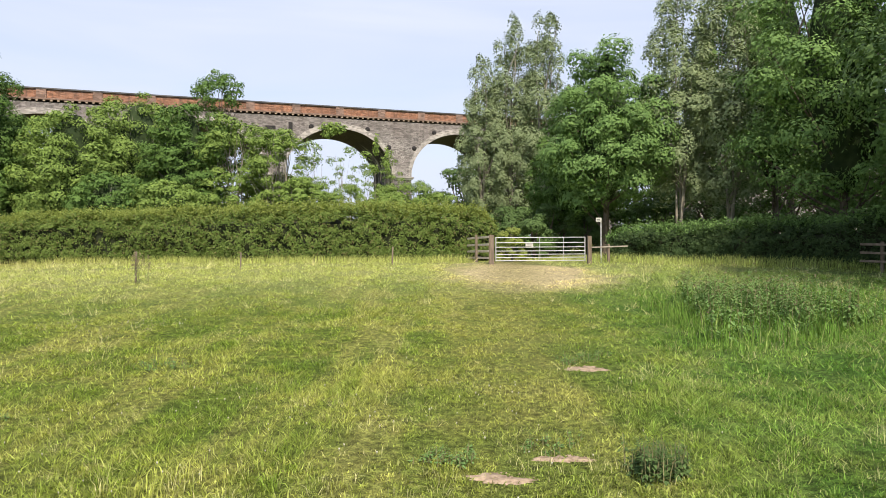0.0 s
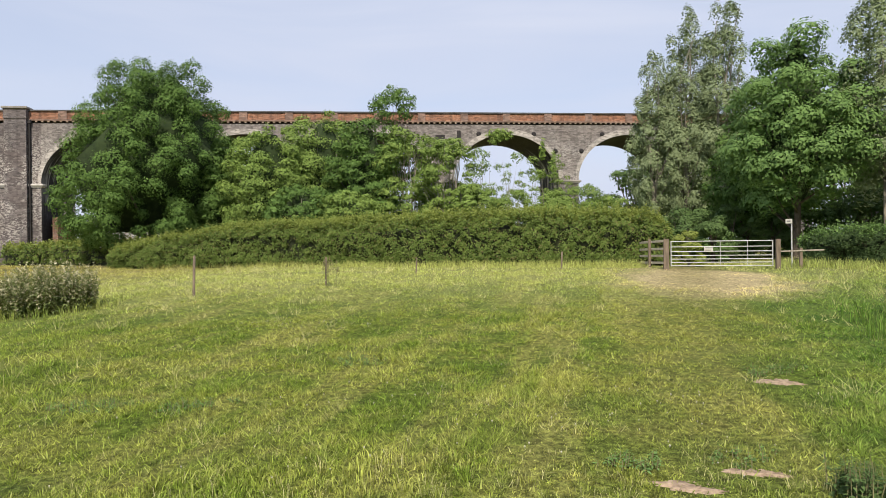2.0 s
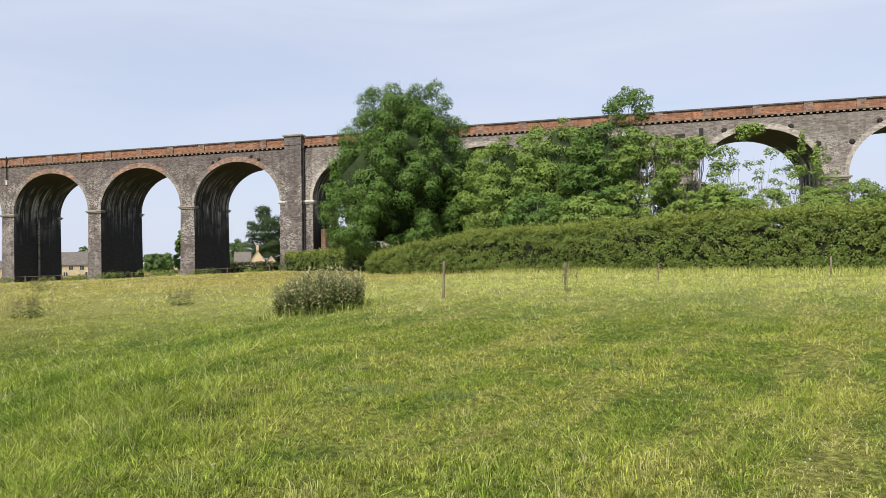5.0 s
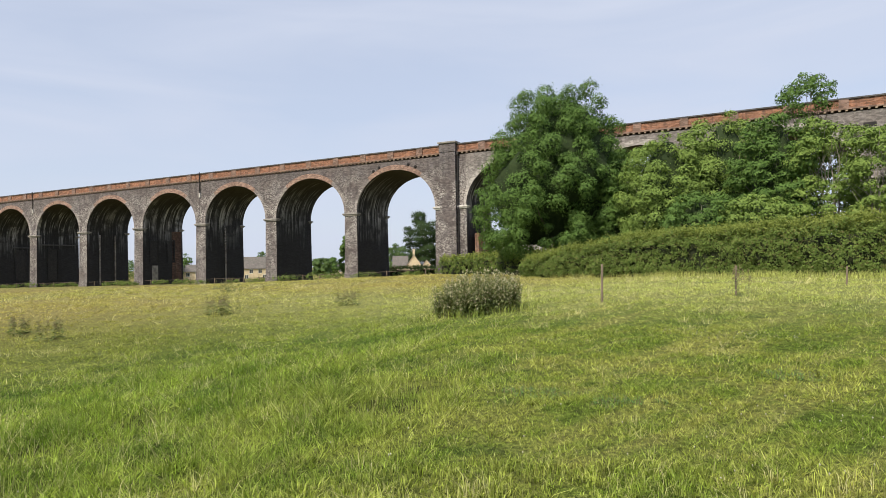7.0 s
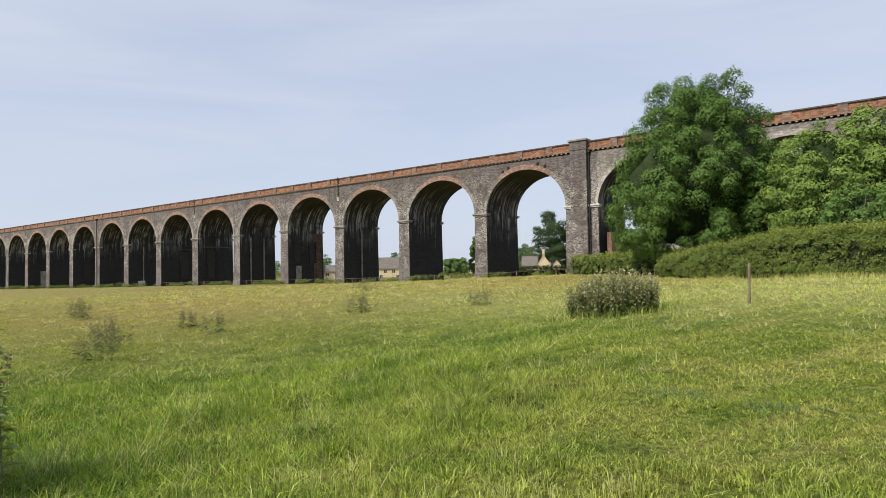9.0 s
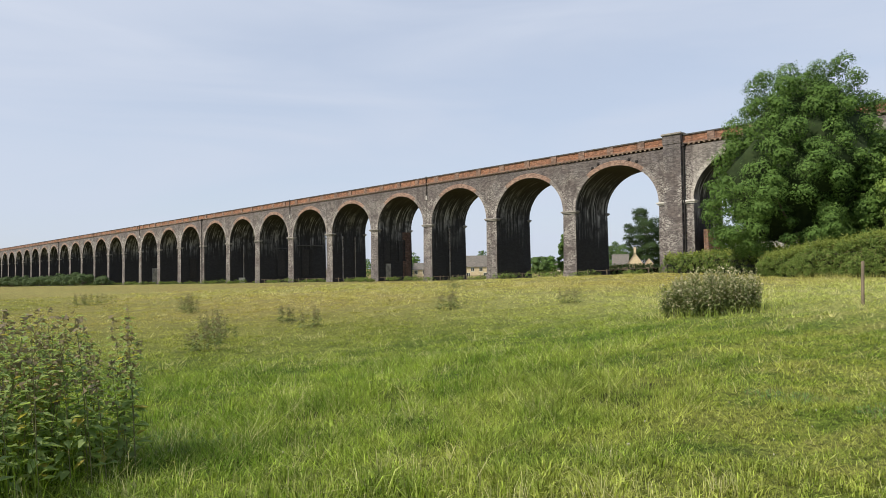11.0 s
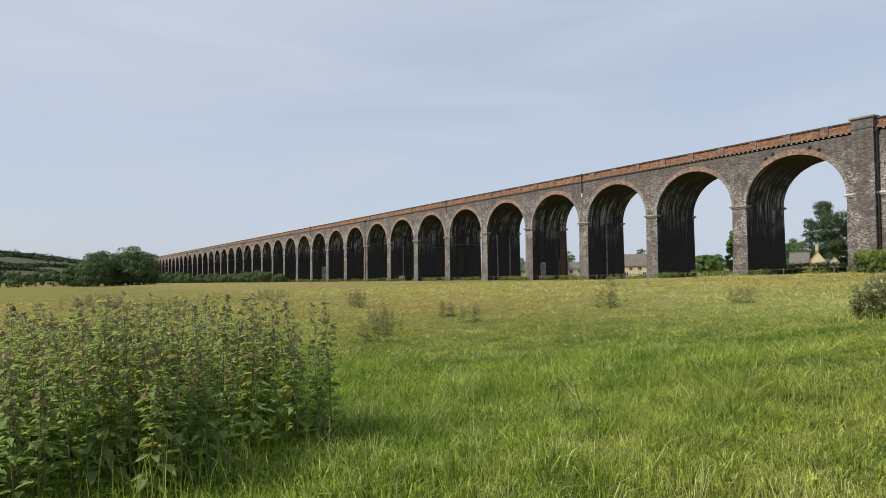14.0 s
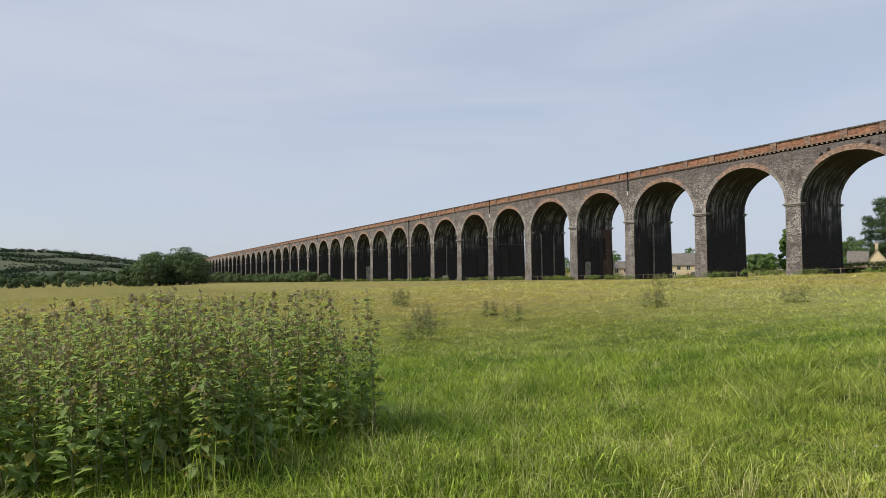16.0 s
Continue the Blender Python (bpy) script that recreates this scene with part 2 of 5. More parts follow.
def make_brick(name, tones, mortar, pale, stain, blacken=0.0):
    """Weathered brickwork: courses, odd pale bricks, lime bloom and an optional near-black tint, all on the wall's own
    axes.
    """
    m = Mat(name, 0.88, spec=0.25)
    v = m.place(obj=True)
    sw = m.t.nodes.new("ShaderNodeSeparateXYZ")
    m.link(v, sw.inputs["Vector"])
    jo = m.t.nodes.new("ShaderNodeCombineXYZ")
    m.link(m.calc("ADD", sw.outputs["X"], sw.outputs["Y"]), jo.inputs["X"])
    m.link(sw.outputs["Z"], jo.inputs["Y"])
    br = m.node("ShaderNodeTexBrick", Scale=1.0, Mortar_Size=0.006, Brick_Width=0.23, Row_Height=0.075, Bias=-0.1)
    br.inputs["Color1"].default_value = (*tones[0], 1)
    br.inputs["Color2"].default_value = (*tones[1], 1)
    br.inputs["Mortar"].default_value = (*mortar, 1)
    m.link(jo.outputs["Vector"], br.inputs["Vector"])
    c = br.outputs["Color"]
    c = m.mix(m.ramp(m.noise(v, 0.35, 4, 0.6), [(0.35, 0.0), (0.68, 0.8)]), c, tones[2])
    # single pale bricks, the size of a header and more
    cell = m.node("ShaderNodeTexVoronoi", Scale=1.0, Randomness=0.9)
    m.link(m.place((6.5, 6.5, 13.0), obj=True), cell.inputs["Vector"])
    lot = m.node("ShaderNodeTexVoronoi", Scale=1.0, Randomness=0.8)
    m.link(m.place((2.4, 2.4, 6.6), obj=True), lot.inputs["Vector"])
    c = m.mix(1.0, c, m.ramp(lot.outputs["Color"], [(0.2, 0.68), (0.5, 0.97), (0.8, 1.32)]), "MULTIPLY")
    # lime bloom gathers on the haunches and the upper shafts and fades towards the parapet
    belt = m.ramp(m.calc("DIVIDE", sw.outputs["Z"], 20.0), [(0.05, 0.45), (0.34, 0.85), (0.52, 1.0), (0.66, 0.55), (0.76, 0.10)])
    gate = m.calc("MULTIPLY", m.ramp(m.noise(v, 0.42, 3, 0.7), [(0.42, 0.04), (0.55, 1.0)]), belt)
    pick = m.ramp(cell.outputs["Color"], [(0.54, 0.0), (0.60, 1.0)])
    c = m.mix(m.calc("MULTIPLY", m.calc("MULTIPLY", gate, pick), pale), c, (0.54, 0.52, 0.49))
    run = m.noise(m.place((1.6, 1.6, 0.12), obj=True), 1.0, 4, 0.6)
    c = m.mix(m.calc("MULTIPLY", m.ramp(run, [(0.5, 0.0), (0.72, 1.0)]), stain), c, (0.035, 0.032, 0.033))
    if blacken:
        c = m.mix(blacken, c, (0.020, 0.019, 0.021))
        # lime runs down from the haunch of the vault, over the springing, and dies out on the shaft
        high = m.calc("DIVIDE", sw.outputs["Z"], 16.0)
        bay = m.noise(m.place((0.05, 0.02, 0.0), obj=True), 1.0, 2, 0.5)
        ragged = m.calc("ADD", high, m.calc("MULTIPLY", m.calc("SUBTRACT", m.noise(m.place((0.06, 1.3, 0.0), obj=True), 1.0, 2), 0.5), 0.45))
        drop = m.ramp(ragged, [(0.30, 0.0), (0.44, 0.35), (0.56, 1.0), (0.72, 0.9), (0.84, 0.0)])
        thin = m.ramp(m.noise(m.place((0.2, 2.6, 0.16), obj=True), 1.0, 3, 0.7), [(0.52, 0.0), (0.60, 1.0)])
        wide = m.ramp(m.noise(m.place((0.11, 1.1, 0.10), obj=True), 1.0, 2, 0.5), [(0.52, 0.0), (0.66, 0.6)])
        broken = m.ramp(m.noise(v, 0.55, 3, 0.6), [(0.40, 0.15), (0.56, 1.0)])
        lime = m.calc("MULTIPLY", m.calc("MULTIPLY", m.calc("MULTIPLY", m.calc("MAXIMUM", thin, wide), broken), drop), m.ramp(bay, [(0.34, 0.45), (0.60, 1.0)]))
        c = m.mix(m.calc("MULTIPLY", m.ramp(high, [(0.76, 0.0), (0.90, 1.0)]), 0.5), c, (0.060, 0.044, 0.036))
        c = m.mix(lime, c, (0.46, 0.45, 0.45))
    m.colour(c)
    return m.bump(m.calc("ADD", br.outputs["Fac"], m.calc("MULTIPLY", m.noise(v, 3.0, 4), 0.8)), 0.5, 0.03).m


def make_plain(name, a, b, scale=3.0, rough=0.8, metal=0.0, bump=0.2):
    m = Mat(name, rough, metal)
    n = m.noise(m.place(), scale, 4, 0.6)
    return m.colour(m.ramp(n, [(0.3, a), (0.7, b)])).bump(n, bump, 0.02).m


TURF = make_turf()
BLADE = make_blade("grass_blade", False)
STRAW = make_blade("straw", True)
BLUE_BRICK = make_brick("blue_brick", ((0.098, 0.090, 0.096), (0.150, 0.132, 0.134), (0.125, 0.104, 0.100)), (0.17, 0.158, 0.155), 0.75, 0.45)
# near-black brick for vaults, imposts and the inner faces of piers
INNER_BRICK = make_brick("near_black_brick", ((0.058, 0.058, 0.066), (0.080, 0.078, 0.084), (0.05, 0.05, 0.056)), (0.07, 0.068, 0.07), 0.0, 0.4, 0.76)
RED_BRICK = make_brick("red_brick", ((0.27, 0.115, 0.065), (0.34, 0.165, 0.095), (0.215, 0.115, 0.080)), (0.30, 0.23, 0.18), 0.45, 0.65)
BROWN_BRICK = make_brick("brown_brick", ((0.215, 0.140, 0.110), (0.270, 0.165, 0.120), (0.190, 0.130, 0.110)), (0.22, 0.18, 0.16), 0.3, 0.3)
RING_BRICK = make_brick("ring_brick", ((0.27, 0.165, 0.125), (0.33, 0.215, 0.170), (0.23, 0.155, 0.125)), (0.32, 0.27, 0.24), 0.3, 0.3)
RUST_BRICK = make_brick("rust_stained_brick", ((0.105, 0.058, 0.042), (0.140, 0.078, 0.055), (0.080, 0.048, 0.040)), (0.10, 0.07, 0.06), 0.1, 0.5)
OLD_BRICK = make_brick("weathered_pale_brick", ((0.158, 0.146, 0.143), (0.240, 0.220, 0.212), (0.190, 0.165, 0.155)), (0.31, 0.295, 0.28), 0.8, 0.4)
HAUNCH_BRICK = make_brick("haunch_brick", ((0.165, 0.150, 0.150), (0.23, 0.205, 0.20), (0.20, 0.175, 0.165)), (0.26, 0.24, 0.23), 0.7, 0.2)
PALE_BRICK = make_brick("lime_washed_brick", ((0.30, 0.28, 0.265), (0.42, 0.395, 0.37), (0.34, 0.31, 0.29)), (0.45, 0.43, 0.41), 0.8, 0.3)
GREY_STONE = make_plain("grey_stone", (0.14, 0.135, 0.13), (0.36, 0.34, 0.31), 1.2)
PALE_STONE = make_plain("pale_stone", (0.42, 0.41, 0.39), (0.62, 0.60, 0.57), 1.5)
COPING = make_plain("dark_coping", (0.05, 0.05, 0.055), (0.12, 0.115, 0.115), 1.0)
# black iron; also laid on niche and recess panels in place of shade
BLACK = make_plain("iron_and_recess_black", (0.012, 0.012, 0.013), (0.035, 0.03, 0.03), 3.0, 0.6)
LEAF_ASH = make_leaf("ash_leaf", (0.040, 0.094, 0.023), (0.150, 0.250, 0.060), share=0.08, patch=0.8)
LEAF_BRIGHT = make_leaf("bright_leaf", (0.090, 0.165, 0.038), (0.260, 0.360, 0.088), share=0.14, patch=0.8)
LEAF_MID = make_leaf("broad_leaf", (0.075, 0.155, 0.046), (0.225, 0.360, 0.115), share=0.18)
# shaded copy of the hedge leaf, darkened for the hedge below the wood
LEAF_HEDGE_SHADE = make_leaf("hedge_leaf_shade", (0.022, 0.046, 0.018), (0.070, 0.112, 0.038), share=0.06)
LEAF_YEW = make_leaf("yew_leaf", (0.018, 0.040, 0.014), (0.058, 0.092, 0.032), share=0.05)
LEAF_SHOOT = make_leaf("hedge_shoot", (0.185, 0.245, 0.060), (0.340, 0.390, 0.110), share=0.35)
LEAF_GREY = make_leaf("poplar_leaf", (0.150, 0.205, 0.098), (0.345, 0.420, 0.235), share=0.16)
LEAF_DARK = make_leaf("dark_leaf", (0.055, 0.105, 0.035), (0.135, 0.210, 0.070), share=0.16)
LEAF_HEDGE = make_leaf("hedge_leaf", (0.052, 0.103, 0.026), (0.205, 0.275, 0.064), odd=(0.16, 0.15, 0.06), share=0.16)
LEAF_FAR = make_leaf("far_leaf", (0.062, 0.100, 0.046), (0.112, 0.158, 0.070), share=0.2)
LEAF_HILL = make_leaf("hill_leaf", (0.040, 0.062, 0.036), (0.070, 0.098, 0.055), share=0.1)
LEAF_NETTLE = make_leaf("nettle_leaf", (0.225, 0.320, 0.130), (0.480, 0.600, 0.270), odd=(0.46, 0.40, 0.12), share=0.58, patch=1.5)
LEAF_BUSH = make_leaf("bramble_leaf", (0.085, 0.120, 0.040), (0.250, 0.310, 0.120), odd=(0.18, 0.16, 0.07), share=0.25, patch=1.5)
SEED = make_leaf("nettle_seed", (0.155, 0.135, 0.090), (0.380, 0.315, 0.220), share=0.35, patch=2.0)
PALE_SEED = make_leaf("pale_seed", (0.46, 0.43, 0.29), (0.68, 0.64, 0.47), share=0.3, patch=2.0)
BARK = make_bark("bark", (0.06, 0.05, 0.04), (0.16, 0.13, 0.10))
PALE_BARK = make_bark("pale_bark", (0.16, 0.15, 0.12), (0.36, 0.33, 0.27))
SHADE_CORE = make_plain("hedge_shade_fill", (0.012, 0.018, 0.007), (0.030, 0.036, 0.015), 4.0, 0.95)
CROWN_SHADE = make_plain("crown_shade_fill", (0.014, 0.028, 0.009), (0.034, 0.054, 0.018), 3.0, 0.95)
STAKE_WOOD = make_bark("dark_stake_wood", (0.10, 0.08, 0.06), (0.24, 0.19, 0.145))
CLOVER = make_plain("clover_white", (0.42, 0.41, 0.33), (0.60, 0.58, 0.48), 9.0)
DULL_PLATE = make_plain("dull_plate", (0.40, 0.40, 0.37), (0.52, 0.52, 0.48), 6.0)
DENT_STONE = make_plain("dentil_brick", (0.19, 0.14, 0.105), (0.37, 0.29, 0.22), 2.5)
SOIL = make_plain("bare_soil", (0.17, 0.125, 0.085), (0.45, 0.345, 0.245), 15.0, 0.95, 0.0, 0.8)
OLD_WOOD = make_bark("weathered_wood", (0.20, 0.175, 0.145), (0.42, 0.375, 0.32))
POST_WOOD = make_bark("brown_post_wood", (0.13, 0.075, 0.050), (0.26, 0.165, 0.115))
STEEL = make_plain("galvanised_steel", (0.40, 0.42, 0.42), (0.58, 0.60, 0.60), 6.0, 0.5, 0.25)
WHITE_PAINT = make_plain("white_plate", (0.66, 0.66, 0.62), (0.80, 0.80, 0.76), 6.0)
GREY_PRINT = make_plain("grey_print", (0.14, 0.14, 0.14), (0.22, 0.22, 0.22), 6.0)
HOUSE_STONE = make_plain("cream_stone", (0.50, 0.41, 0.27), (0.66, 0.56, 0.39), 2.0)
SLATE = make_plain("roof_slate", (0.10, 0.095, 0.09), (0.19, 0.175, 0.16), 2.0)
PANE = make_plain("dark_pane", (0.03, 0.035, 0.04), (0.05, 0.055, 0.06), 1.0, 0.1)
HILL = make_plain("far_fields", (0.028, 0.046, 0.024), (0.076, 0.086, 0.042), 0.006, 0.95)


# ---- mesh helpers ----
def fast(name, verts, faces, mat, smooth=False, mats=None, index=None):
    """A mesh from arrays: verts (n, 3), faces (m, k)."""
    verts, faces = np.asarray(verts, np.float32), np.asarray(faces, np.int32)
    me = bpy.data.meshes.new(name)
    k = faces.shape[1]
    me.vertices.add(len(verts))
    me.vertices.foreach_set("co", verts.ravel())
    me.loops.add(faces.size)
    me.loops.foreach_set("vertex_index", faces.ravel())
    me.polygons.add(len(faces))
    me.polygons.foreach_set("loop_start", np.arange(0, faces.size, k, dtype=np.int32))
    for m in (mats or [mat]):
        me.materials.append(m)
    if index is not None:
        me.polygons.foreach_set("material_index", np.asarray(index, np.int32))
    if smooth:
        me.polygons.foreach_set("use_smooth", np.ones(len(faces), bool))
    me.update(calc_edges=True)
    return me


def part(name, bm, material, parent, label=""):
    """Links a bmesh or a ready mesh as one object under a thing or a part."""
    if isinstance(bm, bmesh.types.BMesh):
        me = bpy.data.meshes.new(name)
        bm.to_mesh(me)
        bm.free()
        me.materials.append(material)
    else:
        me = bm
    ob = new(name, me)
    ob.parent = parent
    return tagged(ob, label)


def empty(name, m, label, category, group="", kind=""):
    ob = new(name)
    ob.matrix_world = m
    ob.empty_display_size = 0.2
    return tagged(ob, label, category, group, kind)


def box(bm, x0, x1, y0, y1, z0, z1, lean=None, bevel=0.0):
    """A box between two corners; lean(x) lifts it along x."""
    up = lean or (lambda x: 0.0)
    v = [bm.verts.new((x, y, z + up(x))) for z in (z0, z1) for y in (y0, y1) for x in (x0, x1)]
    fs = [bm.faces.new([v[i] for i in q]) for q in ((0, 2, 3, 1), (4, 5, 7, 6), (0, 1, 5, 4), (2, 6, 7, 3), (0, 4, 6, 2), (1, 3, 7, 5))]
    if bevel:
        bmesh.ops.bevel(bm, geom=list({e for f in fs for e in f.edges}), offset=bevel, segments=1, affect="EDGES")
    return fs


def tube(points, radii, sides=7):
    """Vertices and faces of a tapering tube along points."""
    pts = np.asarray(points, float)
    radii = np.asarray(radii, float)
    d = np.gradient(pts, axis=0)
    d /= np.linalg.norm(d, axis=1)[:, None] + 1e-9
    ref = np.where(np.abs(d[:, 2:3]) > 0.9, [[1.0, 0, 0]], [[0, 0, 1.0]])
    a = np.cross(d, ref)
    a /= np.linalg.norm(a, axis=1)[:, None] + 1e-9
    b = np.cross(d, a)
    th = np.linspace(0, 2 * np.pi, sides, endpoint=False)
    ring = a[:, None] * np.cos(th)[None, :, None] + b[:, None] * np.sin(th)[None, :, None]
    v = (pts[:, None] + ring * radii[:, None, None]).reshape(-1, 3)
    f = []
    for i in range(len(pts) - 1):
        for j in range(sides):
            k = (j + 1) % sides
            f.append((i * sides + j, i * sides + k, (i + 1) * sides + k, (i + 1) * sides + j))
    return v, np.array(f)


def merged(pieces):
    vs, fs, n = [], [], 0
    for v, f in pieces:
        vs.append(v)
        fs.append(np.asarray(f) + n)
        n += len(v)
    return np.concatenate(vs), np.concatenate(fs)


def leaves(pos, out, size, rng, slim=0.5, droop=0.3):
    """Folded diamond leaves at pos, facing roughly out."""
    n = len(pos)
    nrm = out + rng.normal(0, 0.55, (n, 3))
    nrm /= np.linalg.norm(nrm, axis=1)[:, None] + 1e-9
    ax = rng.normal(0, 1, (n, 3))
    ax[:, 2] -= droop
    ax -= nrm * np.sum(ax * nrm, axis=1)[:, None]
    ax /= np.linalg.norm(ax, axis=1)[:, None] + 1e-9
    sd = np.cross(nrm, ax)
    L = (size * rng.uniform(0.65, 1.35, n))[:, None]
    fold = nrm * L * 0.12
    v = np.stack([pos - ax * L * 0.5, pos + sd * L * slim * 0.5 + fold, pos + ax * L * 0.5, pos - sd * L * slim * 0.5 + fold], 1).reshape(-1, 3)
    i = np.arange(n)[:, None] * 4
    f = np.concatenate([i + [0, 1, 2], i + [0, 2, 3]])
    return v, f


def small_leaves(pos, out, size, rng, slim=0.62, loose=0.6):
    """Tapering single leaves for crowns and hedges seen from farther off."""
    n = len(pos)
    nrm = out + rng.normal(0, loose, (n, 3))
    nrm /= np.linalg.norm(nrm, axis=1)[:, None] + 1e-9
    ax = rng.normal(0, 1, (n, 3))
    ax -= nrm * np.sum(ax * nrm, axis=1)[:, None]
    ax /= np.linalg.norm(ax, axis=1)[:, None] + 1e-9
    sd = np.cross(nrm, ax)
    L = (size * rng.uniform(0.6, 1.4, n))[:, None]
    v = np.stack([pos - ax * L * 0.45 - sd * L * slim * 0.5, pos - ax * L * 0.3 + sd * L * slim * 0.5, pos + ax * L * 0.6], 1).reshape(-1, 3)
    return v, np.arange(n)[:, None] * 3 + [0, 1, 2]


def ball(n, rng):
    d = rng.normal(0, 1, (n, 3))
    return d / (np.linalg.norm(d, axis=1)[:, None] + 1e-9)


# ---- the ground: one sheet to the horizon ----
def build_ground():
    rr = np.concatenate([[0.0], 1.2 * 1.03 ** np.arange(0, 104)])
    rr = np.concatenate([rr, rr[-1] * 1.09 ** np.arange(1, 61)])
    rr = rr[rr < 4600]
    th = np.linspace(0, 2 * np.pi, 400, endpoint=False)
    R, A = np.meshgrid(rr[1:], th, indexing="ij")
    x, y = (R * np.sin(A)).ravel(), (R * np.cos(A)).ravel()
    v = np.concatenate([[(0, 0, gz(0, 0))], np.stack([x, y, ground_z(x, y)], 1)])
    n = len(th)
    f = []
    for j in range(n):
        f.append((0, 1 + (j + 1) % n, 1 + j, 1 + j))
    base = np.arange(n)
    for i in range(len(rr) - 2):
        a, b = 1 + i * n + base, 1 + i * n + (base + 1) % n
        f.extend(np.stack([a, b, b + n, a + n], 1).tolist())
    tri = [(q[0], q[1], q[2]) for q in f[:n]]
    quads = np.array(f[n:])
    faces = np.concatenate([np.array(tri), quads[:, [0, 1, 2]], quads[:, [0, 2, 3]]])[:, ::-1]
    ob = new("ground", fast("ground", v, faces, TURF, smooth=True))
    tagged(ob, "grazed pasture field of green and yellowed grass", "field", kind="structure")


build_ground()


# ---- the viaduct ----
VIA_N, GRADE = 75.33, 0.008
PIER_TOP, SPRING, CROWN, DENTIL, TOP = 9.08, 9.48, 14.85, 16.0, 17.42
DEPTH = 8.25


def rise(x):
    return GRADE * x


def sx(s):
    return -s


vx, vy = -math.sin(BN) * VIA_N, math.cos(BN) * VIA_N
viaduct = empty("viaduct", pose(vx, vy, 0, 0, 0, 21.4), "long railway viaduct of dark weathered brick arches", "viaduct")


def via_ground(s, n=0.0):
    """Height of the field at the foot of the viaduct."""
    x = -math.cos(BN) * s - math.sin(BN) * (VIA_N + n)
    y = -math.sin(BN) * s + math.cos(BN) * (VIA_N + n)
    return gz(x, y)


def pier(s, wide, white=False):
    """A pier with battered faces and a moulded capital."""
    x = sx(s)
    low = min(via_ground(s), via_ground(s, 8)) - 0.8
    top = PIER_TOP + rise(x)
    w, t = wide / 2, 0.12
    bm = bmesh.new()
    ring = []
    for z, g in ((low, t + 0.06), (low + 1.6, t), (low + 1.65, t - 0.05), (top, 0.0)):
        ring.append([bm.verts.new(p) for p in ((x - w - g, -g, z), (x + w + g, -g, z), (x + w + g, DEPTH + g, z), (x - w - g, DEPTH + g, z))])
    for a, b in zip(ring, ring[1:]):
        for i in range(4):
            j = (i + 1) % 4
            f = bm.faces.new((a[i], a[j], b[j], b[i]))
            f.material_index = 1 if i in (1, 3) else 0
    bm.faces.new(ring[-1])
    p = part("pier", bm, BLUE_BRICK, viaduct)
    p.data.materials.append(INNER_BRICK)
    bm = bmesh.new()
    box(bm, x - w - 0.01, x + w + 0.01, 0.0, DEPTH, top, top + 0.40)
    part("impost", bm, INNER_BRICK, p)
    for y0, y1 in ((-0.26, 0.7), (DEPTH - 0.7, DEPTH + 0.26)):
        bm = bmesh.new()
        box(bm, x - w - 0.14, x + w + 0.14, y0 + 0.12, y1 - 0.12, top, top + 0.16)
        box(bm, x - w - 0.28, x + w + 0.28, y0, y1, top + 0.16, top + 0.34, bevel=0.03)
        box(bm, x - w - 0.10, x + w + 0.10, y0 + 0.16, y1 - 0.16, top + 0.34, top + 0.405)
        part("capital", bm, PALE_STONE if white and y0 < 0 else GREY_STONE, p, "weathered stone capital")
    return p


def arch(s0, s1, half0, half1, brick=None):
    """The spandrel walls and barrel of one bay, between the centres s0 < s1 of its piers."""
    xa, xb = sx(s1), sx(s0)
    la, lb = xa + half1, xb - half0
    c, hw = (la + lb) / 2, (lb - la) / 2
    th = np.linspace(math.pi, 0, 29)
    prof = [(xa, SPRING), (la, SPRING)] + [(c + hw * math.cos(a), SPRING + (CROWN - SPRING) * math.sin(a)) for a in th[1:-1]] + [(lb, SPRING), (xb, SPRING)]
    bm = bmesh.new()
    cols = []
    for x, z in prof:
        cols.append([bm.verts.new((x, y, q + rise(x))) for y, q in ((0, z), (0, DENTIL), (DEPTH, z), (DEPTH, DENTIL))])
    for a, b in zip(cols, cols[1:]):
        bm.faces.new((a[0], b[0], b[1], a[1]))
        bm.faces.new((b[2], a[2], a[3], b[3]))
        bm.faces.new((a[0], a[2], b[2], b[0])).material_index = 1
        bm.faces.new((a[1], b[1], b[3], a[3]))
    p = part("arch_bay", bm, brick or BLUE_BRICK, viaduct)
    p.data.materials.append(INNER_BRICK)
    for name, a0, a1, steps, proud, ring_mat, lab in (("arch_ring", math.pi, 0, 33, 0.06, PALE_BRICK if brick else HAUNCH_BRICK, "worn grey brick arch ring"), ("arch_crown", 2.25, 0.89, 17, 0.085, PALE_BRICK if brick else RING_BRICK, "worn brick crown of the arch")):
      bm = bmesh.new()
      rows = []
      for a in np.linspace(a0, a1, steps):
        ca, sa = math.cos(a), math.sin(a)
        x0, z0 = c + (hw - 0.01) * ca, SPRING + (CROWN - SPRING - 0.01) * sa
        wide = 0.34 + 0.30 * sa
        x1, z1 = c + (hw + wide) * ca, SPRING + (CROWN - SPRING + wide) * sa
        rows.append([bm.verts.new((x, y, z + rise(x))) for x, z in ((x0, z0), (x1, z1)) for y in (-proud, 0.02)])
      for a, b in zip(rows, rows[1:]):
        for q in ((a[0], b[0], b[2], a[2]), (a[2], b[2], b[3], a[3]), (a[1], b[1], b[0], a[0])):
            bm.faces.new(q)
      for q in (rows[0], rows[-1]):
          bm.faces.new((q[0], q[1], q[3], q[2]))
      part(name, bm, ring_mat, p, lab)
    return c, p


